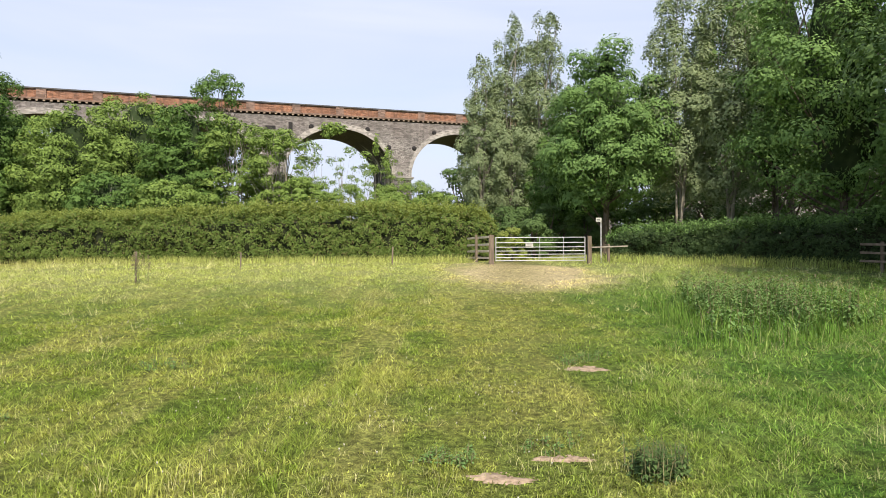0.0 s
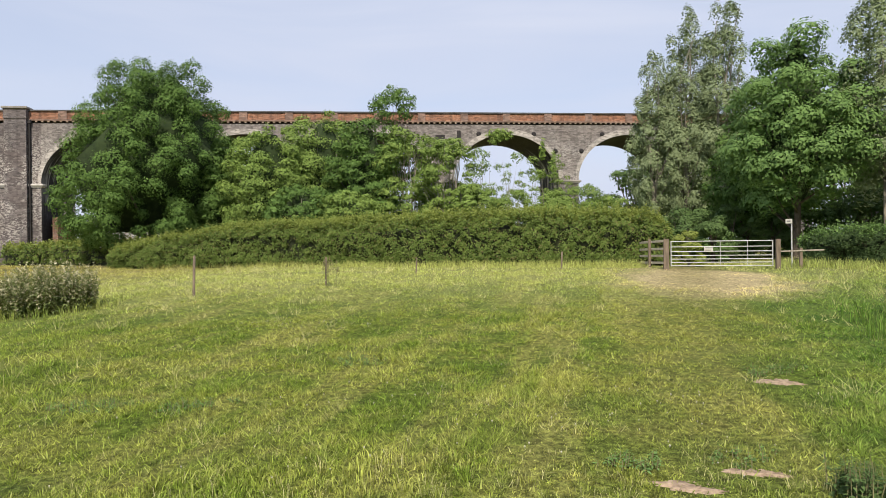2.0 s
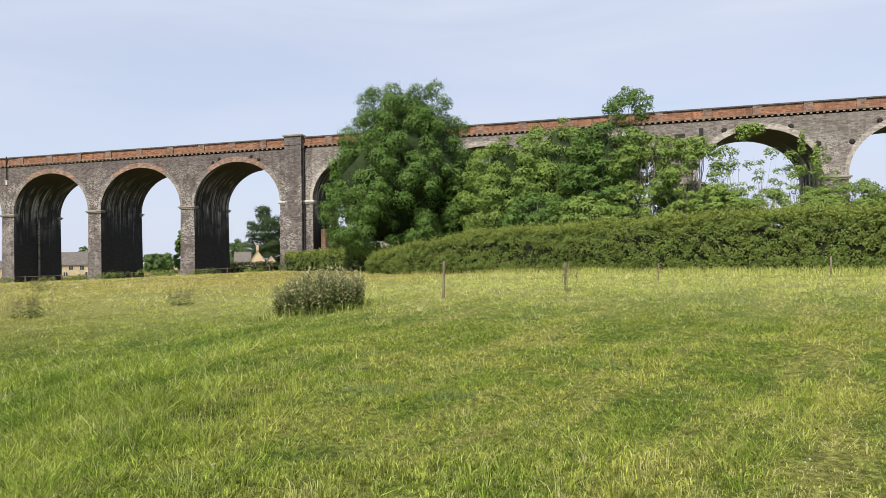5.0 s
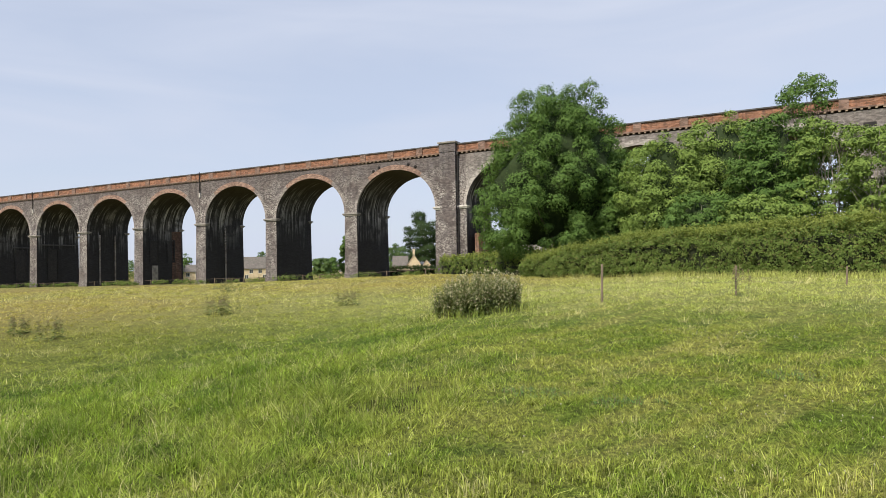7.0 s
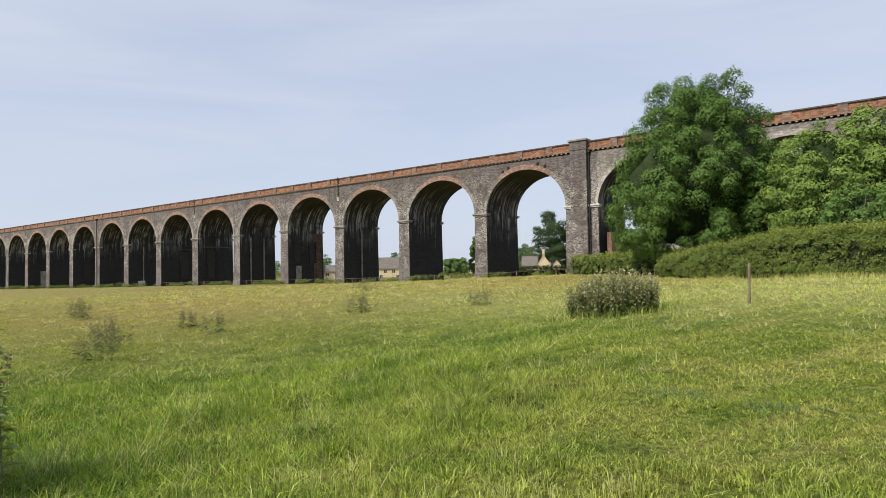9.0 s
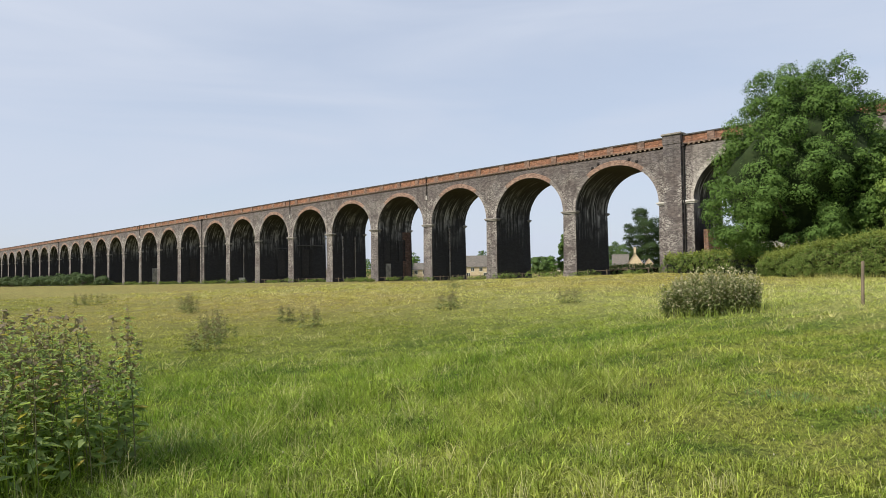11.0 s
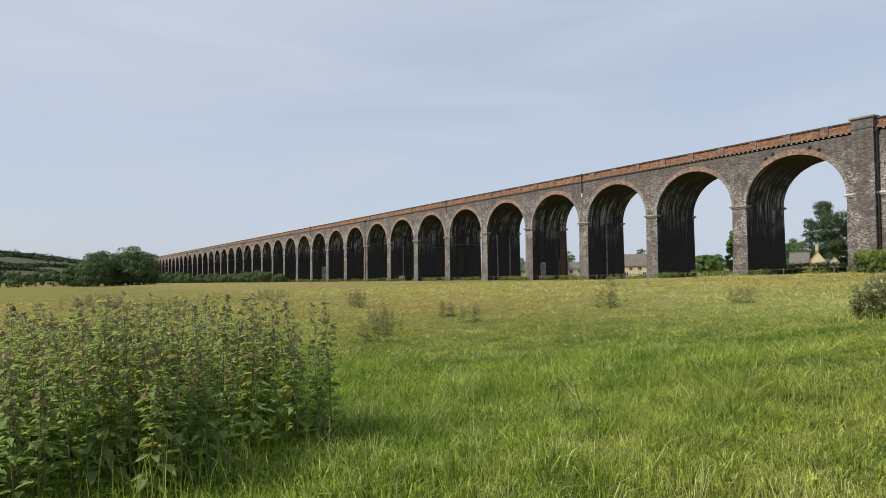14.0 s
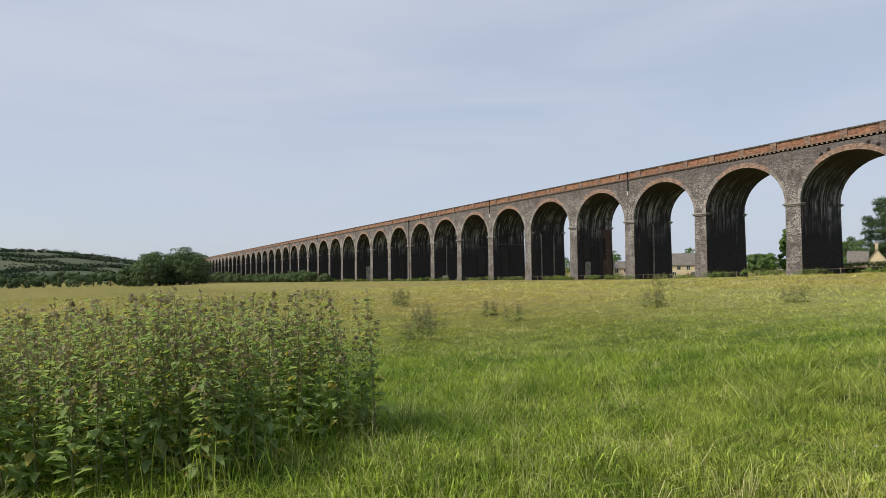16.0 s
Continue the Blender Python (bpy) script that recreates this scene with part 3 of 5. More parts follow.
def parapet(x0, x1, bays, owner):
    """Dentil course, string, recessed red panels between pilasters and dark coping over one bay."""
    bm = bmesh.new()
    box(bm, x0, x1, -0.16, DEPTH + 0.16, DENTIL + 0.26, DENTIL + 0.42, rise)
    part("string_course", bm, BROWN_BRICK, owner)
    bm = bmesh.new()
    n = max(2, round((x1 - x0) / 0.62))
    for i in range(n):
        a = x0 + (i + 0.2) * (x1 - x0) / n
        box(bm, a, a + 0.22, -0.13, -0.001, DENTIL + 0.09, DENTIL + 0.25, rise)
    tagged(part("dentil_course", bm, DENT_STONE, owner, "pale brick dentils under the parapet"), kind="stuff")
    bm = bmesh.new()
    box(bm, x0, x1, DEPTH - 0.42, DEPTH + 0.03, DENTIL + 0.42, TOP - 0.14, rise)
    part("back_parapet", bm, RED_BRICK, owner)
    cuts = [x0] + [x0 + (i + 0.5) * (x1 - x0) / bays for i in range(bays)] + [x1]
    for a, b in zip(cuts, cuts[1:]):
        bm = bmesh.new()
        box(bm, a, b, -0.03, 0.42, DENTIL + 0.42, TOP - 0.14, rise)
        part("parapet_panel", bm, RED_BRICK, owner, "orange-red brick parapet panel")
    for y0, y1 in ((-0.17, 0.50), (DEPTH - 0.50, DEPTH + 0.17)):
        bm = bmesh.new()
        box(bm, x0, x1, y0, y1, TOP - 0.14, TOP, rise)
        part("coping", bm, COPING, owner, "dark weathered coping")
    for i in range(bays):
        a = x0 + (i + 0.5) * (x1 - x0) / bays
        bm = bmesh.new()
        box(bm, a - 0.44, a + 0.44, -0.15, 0.46, DENTIL + 0.42, TOP - 0.142, rise)
        part("pilaster", bm, BROWN_BRICK, owner)


def drain(x, y=-0.30):
    """A cast-iron downpipe with its hopper head."""
    s = -x
    top = DENTIL + 0.3 + rise(x)
    v, f = tube([(x, y, via_ground(s) - 0.2), (x, y, top)], [0.10, 0.10], 8)
    bm = bmesh.new()
    box(bm, x - 0.2, x + 0.2, y - 0.16, y + 0.2, top - 0.4, top, bevel=0.03)
    pipe = part("downpipe", fast("downpipe", v, f, BLACK, True), BLACK, viaduct, "black iron downpipe")
    part("hopper_head", bm, BLACK, pipe)


def king(s0, s1, p0, p1, above):
    """A wide buttressed pier between s0 and s1, with a tall projecting pilaster from p0 to p1."""
    pier((s0 + s1) / 2, s1 - s0, True)
    x0, x1 = sx(s1), sx(s0)
    bm = bmesh.new()
    box(bm, x0, x1, 0.0, DEPTH, SPRING, DENTIL, rise)
    part("spandrel", bm, BLUE_BRICK, viaduct)
    parapet(x0, x1, 1, viaduct)
    a, b = sx(p1), sx(p0)
    low = via_ground(s0) - 0.8
    bm = bmesh.new()
    box(bm, a, b, -0.55, 0.0, low, DENTIL + 0.4 + rise(a))
    box(bm, a - 0.05, b + 0.05, -0.62, 0.6, DENTIL + 0.4 + rise(a), TOP + above - 0.25 + rise(a))
    p = part("buttress", bm, BLUE_BRICK, viaduct)
    bm = bmesh.new()
    box(bm, a - 0.2, b + 0.2, -0.78, 0.75, TOP + above - 0.25 + rise(a), TOP + above + rise(a), bevel=0.05)
    part("buttress_cap", bm, GREY_STONE, p)
    drain(b + 0.18, -0.2)


PITCH = 14.2
S_LEFT = 37.95                     # where the even bays to the left are counted from
king(34.55, 38.95, 35.77, 37.97, 0.28)
bays = []
for k in range(1, 41):
    s = S_LEFT + PITCH * k
    s_prev = s - PITCH
    big = k % 9 == 0
    pier(s, 2.3 if big else 2.0)
    if big:
        drain(sx(s) + 0.3, -0.28)
    elif k % 3 == 0 and k < 20:
        bm = bmesh.new()
        box(bm, sx(s) - 0.25, sx(s) + 0.05, -0.14, 0.0, 13.6 + rise(sx(s)), 14.3 + rise(sx(s)), bevel=0.02)
        out = part("outlet", bm, PALE_STONE, viaduct, "small pale drain outlet")
        bm = bmesh.new()
        box(bm, sx(s) - 0.06, sx(s) + 0.06, -0.24, -0.13, 14.3 + rise(sx(s)), TOP + 0.12 + rise(sx(s)))
        part("outlet_pipe", bm, BLACK, out, "black iron pipe down from the parapet")
    if k == 1:
        c, ob = arch(38.95, s, 0.0, 1.0)
        parapet(sx(s), sx(38.95), 3, ob)
    else:
        c, ob = arch(s_prev, s, 1.15 if (k - 1) % 9 == 0 else 1.0, 1.15 if big else 1.0)
        parapet(sx(s), sx(s_prev), 3, ob)
    bays.append((c, ob))
S_RIGHT, PITCH_R = 34.55, 15.0
for k in range(1, 8):
    s = S_RIGHT + 1.2 - PITCH_R * k
    if k == 1:
        c, ob = arch(s, 34.55, 1.2, 0.0, OLD_BRICK)
        parapet(sx(34.55), sx(s), 3, ob)
    else:
        c, ob = arch(s, s + PITCH_R, 1.2, 1.2, OLD_BRICK)
        parapet(sx(s + PITCH_R), sx(s), 3, ob)
    pier(s, 2.4)
    bays.append((c, ob))
# blind panels, ledges and old fixings on the inner faces of some piers
def on_pier(k, name, y0, y1, z0, z1, mat, label, proud=0.05):
    x = sx(S_LEFT + PITCH * k) + 1.06
    bm = bmesh.new()
    box(bm, x, x + 0.06 + proud, y0, y1, z0 + rise(x), z1 + rise(x), bevel=0.012)
    return part(name, bm, mat, viaduct, label)


def niche(k, y0, y1, z0, z1):
    # flat panel on the pier face, its black painted for the niche's shade
    hole = on_pier(k, "niche", y0, y1, z0, z1, BLACK, "black panel painted as a shaded blind niche", 0.0)
    x = sx(S_LEFT + PITCH * k) + 1.06
    for a, b, c, d in ((y0 - 0.16, y0, z0, z1), (y1, y1 + 0.16, z0, z1), (y0 - 0.16, y1 + 0.16, z1, z1 + 0.2), (y0 - 0.2, y1 + 0.2, z0 - 0.2, z0)):
        bm = bmesh.new()
        box(bm, x, x + 0.13, a, b, c + rise(x), d + rise(x))
        part("niche_jamb", bm, INNER_BRICK, hole)


niche(4, 1.4, 2.9, 3.6, 7.3)
niche(4, 5.0, 6.3, 3.8, 7.3)
on_pier(4, "plaster_patch", 1.7, 2.9, 0.2, 3.1, GREY_STONE, "pale patch of old plaster")
on_pier(4, "rusty_facing", 5.9, 7.9, 0.0, 9.0, RUST_BRICK, "rust-stained brick facing", 0.0)
niche(6, 2.1, 3.9, 1.0, 6.8)
niche(7, 4.6, 6.6, 1.2, 7.0)
niche(10, 2.6, 4.4, 1.2, 6.4)
niche(12, 3.2, 5.0, 4.6, 7.8)
on_pier(12, "plaster_patch", 3.2, 5.0, -0.5, 4.2, GREY_STONE, "pale patch of old plaster")
on_pier(6, "ledge", 0.6, 7.6, 7.55, 7.75, COPING, "dark worn stone ledge", 0.12)
on_pier(7, "ledge", 3.8, 7.8, 7.55, 7.75, COPING, "dark worn stone ledge", 0.12)
on_pier(8, "plaster_patch", 2.2, 3.8, -0.4, 0.9, PALE_STONE, "pale block at the pier foot", 0.2)
for k, ys in ((5, (2.3, 5.4)), (8, (3.4,)), (3, (4.0,))):
    for y in ys:
        on_pier(k, "wall_pipe", y, y + 0.22, 0.0, 8.9, HAUNCH_BRICK, "lime-stained pipe down the pier", 0.1)
# the abutment in the trees
bm = bmesh.new()
x_end = sx(S_RIGHT + 1.2 - PITCH_R * 7)
box(bm, x_end, x_end + 60, 0.02, DEPTH - 0.02, -1.0, DENTIL, rise)
part("abutment", bm, BLUE_BRICK, viaduct)
parapet(x_end, x_end + 60, 12, viaduct)


def tie_plate(c, ob, dx, dz, r=0.24):
    """A round iron tie plate on the spandrel."""
    x = c + dx
    bm = bmesh.new()
    bmesh.ops.create_cone(bm, cap_ends=True, segments=14, radius1=r, radius2=r * 0.55, depth=0.14,
                          matrix=Matrix.Translation((x, -0.07, dz + rise(x))) @ Matrix.Rotation(radians(90), 4, "X"))
    part("tie_plate", bm, BLACK, ob, "round black iron tie plate")


first_c, first_ob = bays[0]
for dx, dz in ((-3.3, 14.92), (-2.4, 15.32), (2.15, 15.38), (3.2, 14.97)):
    tie_plate(first_c, first_ob, dx, dz)
for c, ob in bays[43:46]:
    for dx, dz in ((-5.9, 12.9), (-3.3, 14.9), (3.3, 14.9), (5.9, 12.9)):
        tie_plate(c, ob, dx, dz, 0.3)
# two small recesses with a sill high on a spandrel among the trees
for x_r, w_r, h_r in ((11.1, 0.45, 0.95), (8.9, 1.1, 0.45)):
    bm = bmesh.new()
    # no hollow is cut: a black panel on the wall paints the shade
    box(bm, x_r - w_r / 2, x_r + w_r / 2, -0.012, 0.1, 14.35 + rise(x_r), 14.35 + h_r + rise(x_r))
    hole = part("recess", bm, BLACK, viaduct, "small black panel painted as a shaded recess")
    bm = bmesh.new()
    box(bm, x_r - w_r / 2 - 0.1, x_r + w_r / 2 + 0.1, -0.08, 0.05, 14.18 + rise(x_r), 14.34 + rise(x_r))
    part("recess_sill", bm, GREY_STONE, hole)
# red brick facing inside the bay beside the buttressed pier
bm = bmesh.new()
box(bm, -33.85, -33.3, 0.9, 5.2, via_ground(34) - 0.5, 5.6)
facing = part("facing", bm, RED_BRICK, viaduct, "patch of red brick facing")
for y in (2.3, 4.7):
    bm = bmesh.new()
    box(bm, -33.28, -33.12, y, y + 0.2, via_ground(34) - 0.4, 8.4)
    part("facing_pipe", bm, HAUNCH_BRICK, facing, "pale upright pipe on the facing")


# ---- trees and bushes ----
def grow(name, x, y, height, radius, bare, count, leaf, mat, seed, label, category="tree", bark=BARK, shape="round", group="", lobes=46, stems=1, thick=None, lump=(0.17, 0.32), outline=None, heart=0.0):
    """A tree or bush: tapered trunk and limbs, and a crown of leafy clumps with gaps."""
    rng = np.random.RandomState(seed)
    z0 = gz(x, y) - 0.1
    thing = empty(name, pose(x, y, z0), label, category, group)
    tall = height - bare
    cz = bare + tall * 0.5
    cen, rad, tries = [], [], 0
    squash = 1.9 if shape == "spire" else 0.95 if outline else 0.8
    while len(cen) < lobes:
        tries += 1
        p = rng.uniform(-1, 1, 3)
        h = (p[2] + 1) / 2
        if shape == "round":
            env = math.sqrt(max(0.0, 1 - ((p[2] + 0.36) / 1.36) ** 2)) if p[2] > -0.36 else 1 - 0.45 * ((p[2] + 0.36) / 0.64) ** 2
        elif shape == "spire":
            env = min(1.0, 0.35 + 1.6 * h) * (1 - h ** 2.4) + 0.10
        else:
            env = math.sqrt(max(0.0, 1 - max(0.0, p[2]) ** 2.2)) * (0.85 + 0.15 * h)
        q = math.hypot(p[0], p[1])
        if outline:
            env = float(np.interp(h, [o[0] for o in outline], [o[1] for o in outline]))
        if q > env or (q < env * 0.5 and p[2] < 0.45):
            continue
        lr = radius * rng.uniform(*lump) * (0.75 if shape == "spire" else 1.0)
        inner = max(0.3, 1 - lr / radius * 0.9)
        c = np.array((p[0] * radius * inner, p[1] * radius * inner, cz + p[2] * max(0.25 * tall, tall * 0.5 - lr * squash * 0.85)))
        if cen and tries < lobes * 12 and np.min(np.linalg.norm(np.array(cen) - c, axis=1)) < lr * 0.62:
            continue
        cen.append(c)
        rad.append(lr)
    cen, rad = np.array(cen), np.array(rad)
    if outline:
        cen[:, 0] += outline[0][2] * (cen[:, 2] / height - 0.5)
    count, leaf = int(count * 2.1), leaf * 0.76
    pick = rng.choice(lobes, count, p=rad ** 2 / np.sum(rad ** 2))
    d = ball(count, rng)
    d[:, 2] = np.where(rng.rand(count) < (0.45 if outline else 0.65), np.abs(d[:, 2]), d[:, 2])
    wob = 1 + 0.16 * np.sin(d[:, 0:1] * 5 + pick[:, None]) * np.sin(d[:, 1:2] * 6 + pick[:, None] * 2)
    stretch_z = np.array([1, 1, squash])
    off = d * rad[pick][:, None] * stretch_z * wob * (rng.uniform(0.4, 1.0, (count, 1)) ** 0.35 + rng.normal(0, 0.10, (count, 1)))
    pos = cen[pick] + off
    # leaves stand on the outside of the clumps alone, so that deep gaps stay between them
    deep = np.full(count, 9.0, np.float32)
    flat = (pos / stretch_z).astype(np.float32)
    for j, (c, lr) in enumerate(zip(cen / stretch_z, rad)):
        q = np.linalg.norm(flat - c.astype(np.float32), axis=1) / lr
        q[pick == j] = 9.0
        deep = np.minimum(deep, q)
    stay = deep > rng.uniform(0.5, 0.85, count)
    pos, d, pick = pos[stay], d[stay], pick[stay]
    pos[:, 2] = np.maximum(pos[:, 2], 0.15)
    out = d * 1.1 + (pos - [0, 0, cz]) / radius * 0.3 + [0, 0, 0.15]
    v, f = small_leaves(pos, out, leaf, rng, loose=0.24)
    part("crown", fast("crown", v, f, mat), mat, thing)
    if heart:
        # dark sheet added inside the crown to block light and paint its gaps dark
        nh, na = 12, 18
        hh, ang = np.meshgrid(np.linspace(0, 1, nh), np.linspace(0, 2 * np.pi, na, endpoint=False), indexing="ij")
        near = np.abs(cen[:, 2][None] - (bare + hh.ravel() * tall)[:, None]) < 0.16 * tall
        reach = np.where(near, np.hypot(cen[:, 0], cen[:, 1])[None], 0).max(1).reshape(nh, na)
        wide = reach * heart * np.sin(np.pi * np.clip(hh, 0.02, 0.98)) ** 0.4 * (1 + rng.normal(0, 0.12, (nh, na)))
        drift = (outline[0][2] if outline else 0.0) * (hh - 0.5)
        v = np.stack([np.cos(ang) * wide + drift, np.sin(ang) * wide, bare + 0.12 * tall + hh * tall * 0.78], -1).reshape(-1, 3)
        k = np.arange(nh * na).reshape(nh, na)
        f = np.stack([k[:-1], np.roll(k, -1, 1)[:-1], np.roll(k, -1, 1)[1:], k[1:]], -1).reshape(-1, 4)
        part("inner_growth", fast("inner_growth", v, f, CROWN_SHADE, True), CROWN_SHADE, thing)
    pieces = []
    base = thick or 0.03 * height
    for k in range(stems):
        ang = rng.uniform(0, 6.28)
        lean = 0.0 if stems == 1 else rng.uniform(0.15, 0.5) * radius
        tip = np.array([math.cos(ang) * lean, math.sin(ang) * lean, height * rng.uniform(0.78, 0.9)])
        ts = np.linspace(0, 1, 7)[:, None]
        line = ts * tip + np.concatenate([rng.normal(0, 0.015 * height, (7, 2)), np.zeros((7, 1))], 1) * np.minimum(ts, 0.8)
        line[:, 2] = ts[:, 0] * tip[2]
        sr = base / math.sqrt(stems)
        pieces.append(tube(line, sr * (1 - 0.88 * ts[:, 0]) * (1 + 0.5 * (ts[:, 0] == 0)), 8))
        order = rng.permutation(lobes)[:max(6, 22 // stems)]
        for i in order:
            e = cen[i]
            h = np.clip((e[2] - rad[i]) / tip[2] * rng.uniform(0.45, 0.8), 0.08, 0.9)
            st = np.array([np.interp(h, ts[:, 0], line[:, c]) for c in range(3)])
            mid = (st + e) / 2 + [0, 0, -0.06 * np.linalg.norm(e - st)]
            pieces.append(tube([st, mid, e], sr * np.array([0.42 * (1 - h) + 0.08, 0.22, 0.06]), 5))
    v, f = merged(pieces)
    part("trunk", fast("trunk", v, f, bark, True), bark, thing)
    return thing


def at(bearing, dist):
    return polar(bearing, dist)


# the broad ash that stands alone before the viaduct
ASH_OUTLINE = ((0.0, 0.60, 2.2), (0.10, 0.88, 0), (0.30, 1.0, 0), (0.52, 0.90, 0), (0.74, 0.78, 0), (0.90, 0.64, 0), (1.0, 0.50, 0))
grow("ash_tree", *at(38.5, 56), 15.85, 7.3, 1.0, 92000, 0.20, LEAF_ASH, 11, "broad round-crowned ash tree in full dark green leaf", lobes=430, thick=0.42, lump=(0.07, 0.135), outline=ASH_OUTLINE, heart=0.72)
# trees and scrub between hedge and viaduct
for b, d, h, r, n, sd, mt, lab in (
        (32.8, 55, 10.4, 3.8, 11000, 26, LEAF_ASH, "dense green scrub tree behind the hedge"),
        (29.3, 51, 10.9, 4.4, 17000, 21, LEAF_BRIGHT, "dense green scrub tree behind the hedge"),
        (24.8, 52, 12.2, 4.6, 19000, 22, LEAF_BRIGHT, "dense green scrub tree behind the hedge"),
        (21.2, 48, 10.8, 3.7, 15000, 23, LEAF_ASH, "dense green scrub tree behind the hedge"),
        (17.4, 47, 10.3, 3.5, 12500, 24, LEAF_BRIGHT, "tall scrubby tree with bare pale stems"),
        (14.3, 46, 9.3, 3.0, 9000, 25, LEAF_BRIGHT, "tall scrubby tree with bare pale stems"),
        (12.2, 44, 5.6, 2.2, 5500, 28, LEAF_BRIGHT, "tall scrubby tree with bare pale stems"),
        (26.8, 45, 5.6, 3.0, 8000, 29, LEAF_ASH, "dense green scrub tree behind the hedge"),
        (22.6, 44, 5.2, 2.8, 7500, 30, LEAF_BRIGHT, "dense green scrub tree behind the hedge")):
    grow("scrub_tree", *at(b, d), h, r, 0.2, int(n * (1.15 if b < 19 else 1.5)), 0.215, mt, sd, lab, shape="bush", group="scrub trees behind the hedge", lobes=140 if b < 19 else 240, stems=9 if b < 19 else 6, bark=PALE_BARK, thick=0.26 if b < 19 else 0.2, lump=(0.11, 0.2), heart=0.0 if b < 19 else 0.5)
grow("young_ash", *at(18.9, 61), 16.4, 2.8, 12.4, 2000, 0.27, LEAF_ASH, 27, "slender young ash whose crown tops the parapet", shape="bush", lobes=46, thick=0.14, lump=(0.14, 0.27))
for b, d, h, r, n, sd in ((11.0, 50, 9.0, 1.9, 1300, 31), (8.6, 52, 9.0, 1.8, 1100, 32), (6.2, 52, 8.6, 1.8, 1400, 33), (4.6, 53, 9.2, 1.4, 700, 39), (10.4, 44, 5.2, 2.0, 3200, 34), (7.8, 44, 5.0, 2.1, 3400, 35), (5.0, 43, 5.3, 2.2, 3800, 36), (2.4, 43, 5.2, 2.2, 3800, 37), (0.2, 45, 5.0, 2.2, 3800, 38)):
    grow("sapling", *at(b, d), h, r, 0.2, int(n * 1.4), 0.19, LEAF_BRIGHT, sd, "thin sapling with sparse leaves in front of the arch", shape="bush", group="saplings before the arch", lobes=30, stems=4, bark=PALE_BARK, thick=0.085)
# ivy over the crown of an arch
def ivy(xc, zc, rx, rz, n, seed):
    rng = np.random.RandomState(seed)
    thing = empty("ivy", pose(vx, vy, 0, 0, 0, 21.4), "green ivy clinging to the arch brickwork", "ivy", "ivy on the viaduct")
    d = ball(n, rng)
    p = np.array([xc, -0.35, zc]) + d * [rx, 0.55, rz] * rng.uniform(0.4, 1.1, (n, 1))
    v, f = leaves(p, d * [1, 0.3, 1] + [0, -0.9, 0.4], 0.36, rng)
    part("leaf_mass", fast("leaf_mass", v, f, LEAF_BRIGHT), LEAF_BRIGHT, thing)
ivy(15.9, 14.9, 1.6, 0.7, 420, 3)
ivy(15.2, 14.2, 0.7, 0.5, 110, 4)
ivy(21.0, 13.2, 0.35, 1.4, 110, 5)
ivy(22.3, 11.2, 0.35, 1.9, 150, 6)
# the wood beyond the gate
for b, d, h, r, n, sd, st in ((-3.6, 48, 15.6, 2.4, 13000, 41, 2), (-6.1, 48.5, 18.4, 2.9, 18000, 45, 2), (-8.9, 48, 18.8, 2.8, 17000, 42, 2), (-19.8, 38, 16.2, 2.6, 16000, 43, 4), (-23.6, 38, 16.4, 2.8, 14500, 44, 4)):
    grow("poplar_tree", *at(b, d), h, r, 1.0 if b > -10 else 1.8, int(n * 1.35), 0.19, LEAF_GREY, sd, "tall grey-leaved poplar with a ragged spired top", shape="spire", lobes=130, bark=PALE_BARK, thick=0.26 if b > -10 else 0.17, stems=st, group="poplars by the gate", lump=(0.17, 0.30))
# the tree at -51 stands out of view, added to shade the hedge
for b, d, h, r, bare, n, lf, mt, sd in (
        (-14.0, 37.5, 12.3, 4.1, 2.0, 24000, 0.215, LEAF_MID, 51),
        (-10.6, 43, 8.5, 3.0, 0.8, 12000, 0.215, LEAF_ASH, 56),
        (-26.8, 40, 17.6, 4.7, 2.2, 19000, 0.215, LEAF_MID, 52),
        (-31.5, 34.2, 16.4, 5.2, 1.4, 21000, 0.20, LEAF_MID, 53),
        (-39.5, 33.5, 16.0, 6.0, 1.2, 25000, 0.20, LEAF_MID, 54),
        (-51.0, 26, 17.0, 5.6, 2.0, 9000, 0.30, LEAF_DARK, 55),
        (-42.5, 24.5, 15.5, 5.6, 2.6, 17000, 0.22, LEAF_DARK, 58),
        (-66.0, 27, 16.0, 5.5, 2.0, 3500, 0.34, LEAF_DARK, 57)):
    grow("wood_tree", *at(b, d), h, r, bare, n, lf, mt, sd, "tall leafy tree at the edge of the wood", lobes=95, thick=0.2, group="trees at the edge of the wood", lump=(0.15, 0.27), heart=0.35)
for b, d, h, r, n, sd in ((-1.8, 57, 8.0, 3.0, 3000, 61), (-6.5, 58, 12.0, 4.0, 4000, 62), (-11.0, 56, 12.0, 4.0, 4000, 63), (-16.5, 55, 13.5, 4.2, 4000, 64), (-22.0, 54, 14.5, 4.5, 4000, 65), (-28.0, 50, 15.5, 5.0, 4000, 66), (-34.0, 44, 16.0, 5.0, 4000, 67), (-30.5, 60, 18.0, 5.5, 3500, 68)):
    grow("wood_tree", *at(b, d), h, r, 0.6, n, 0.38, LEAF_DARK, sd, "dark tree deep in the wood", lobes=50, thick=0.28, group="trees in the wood")
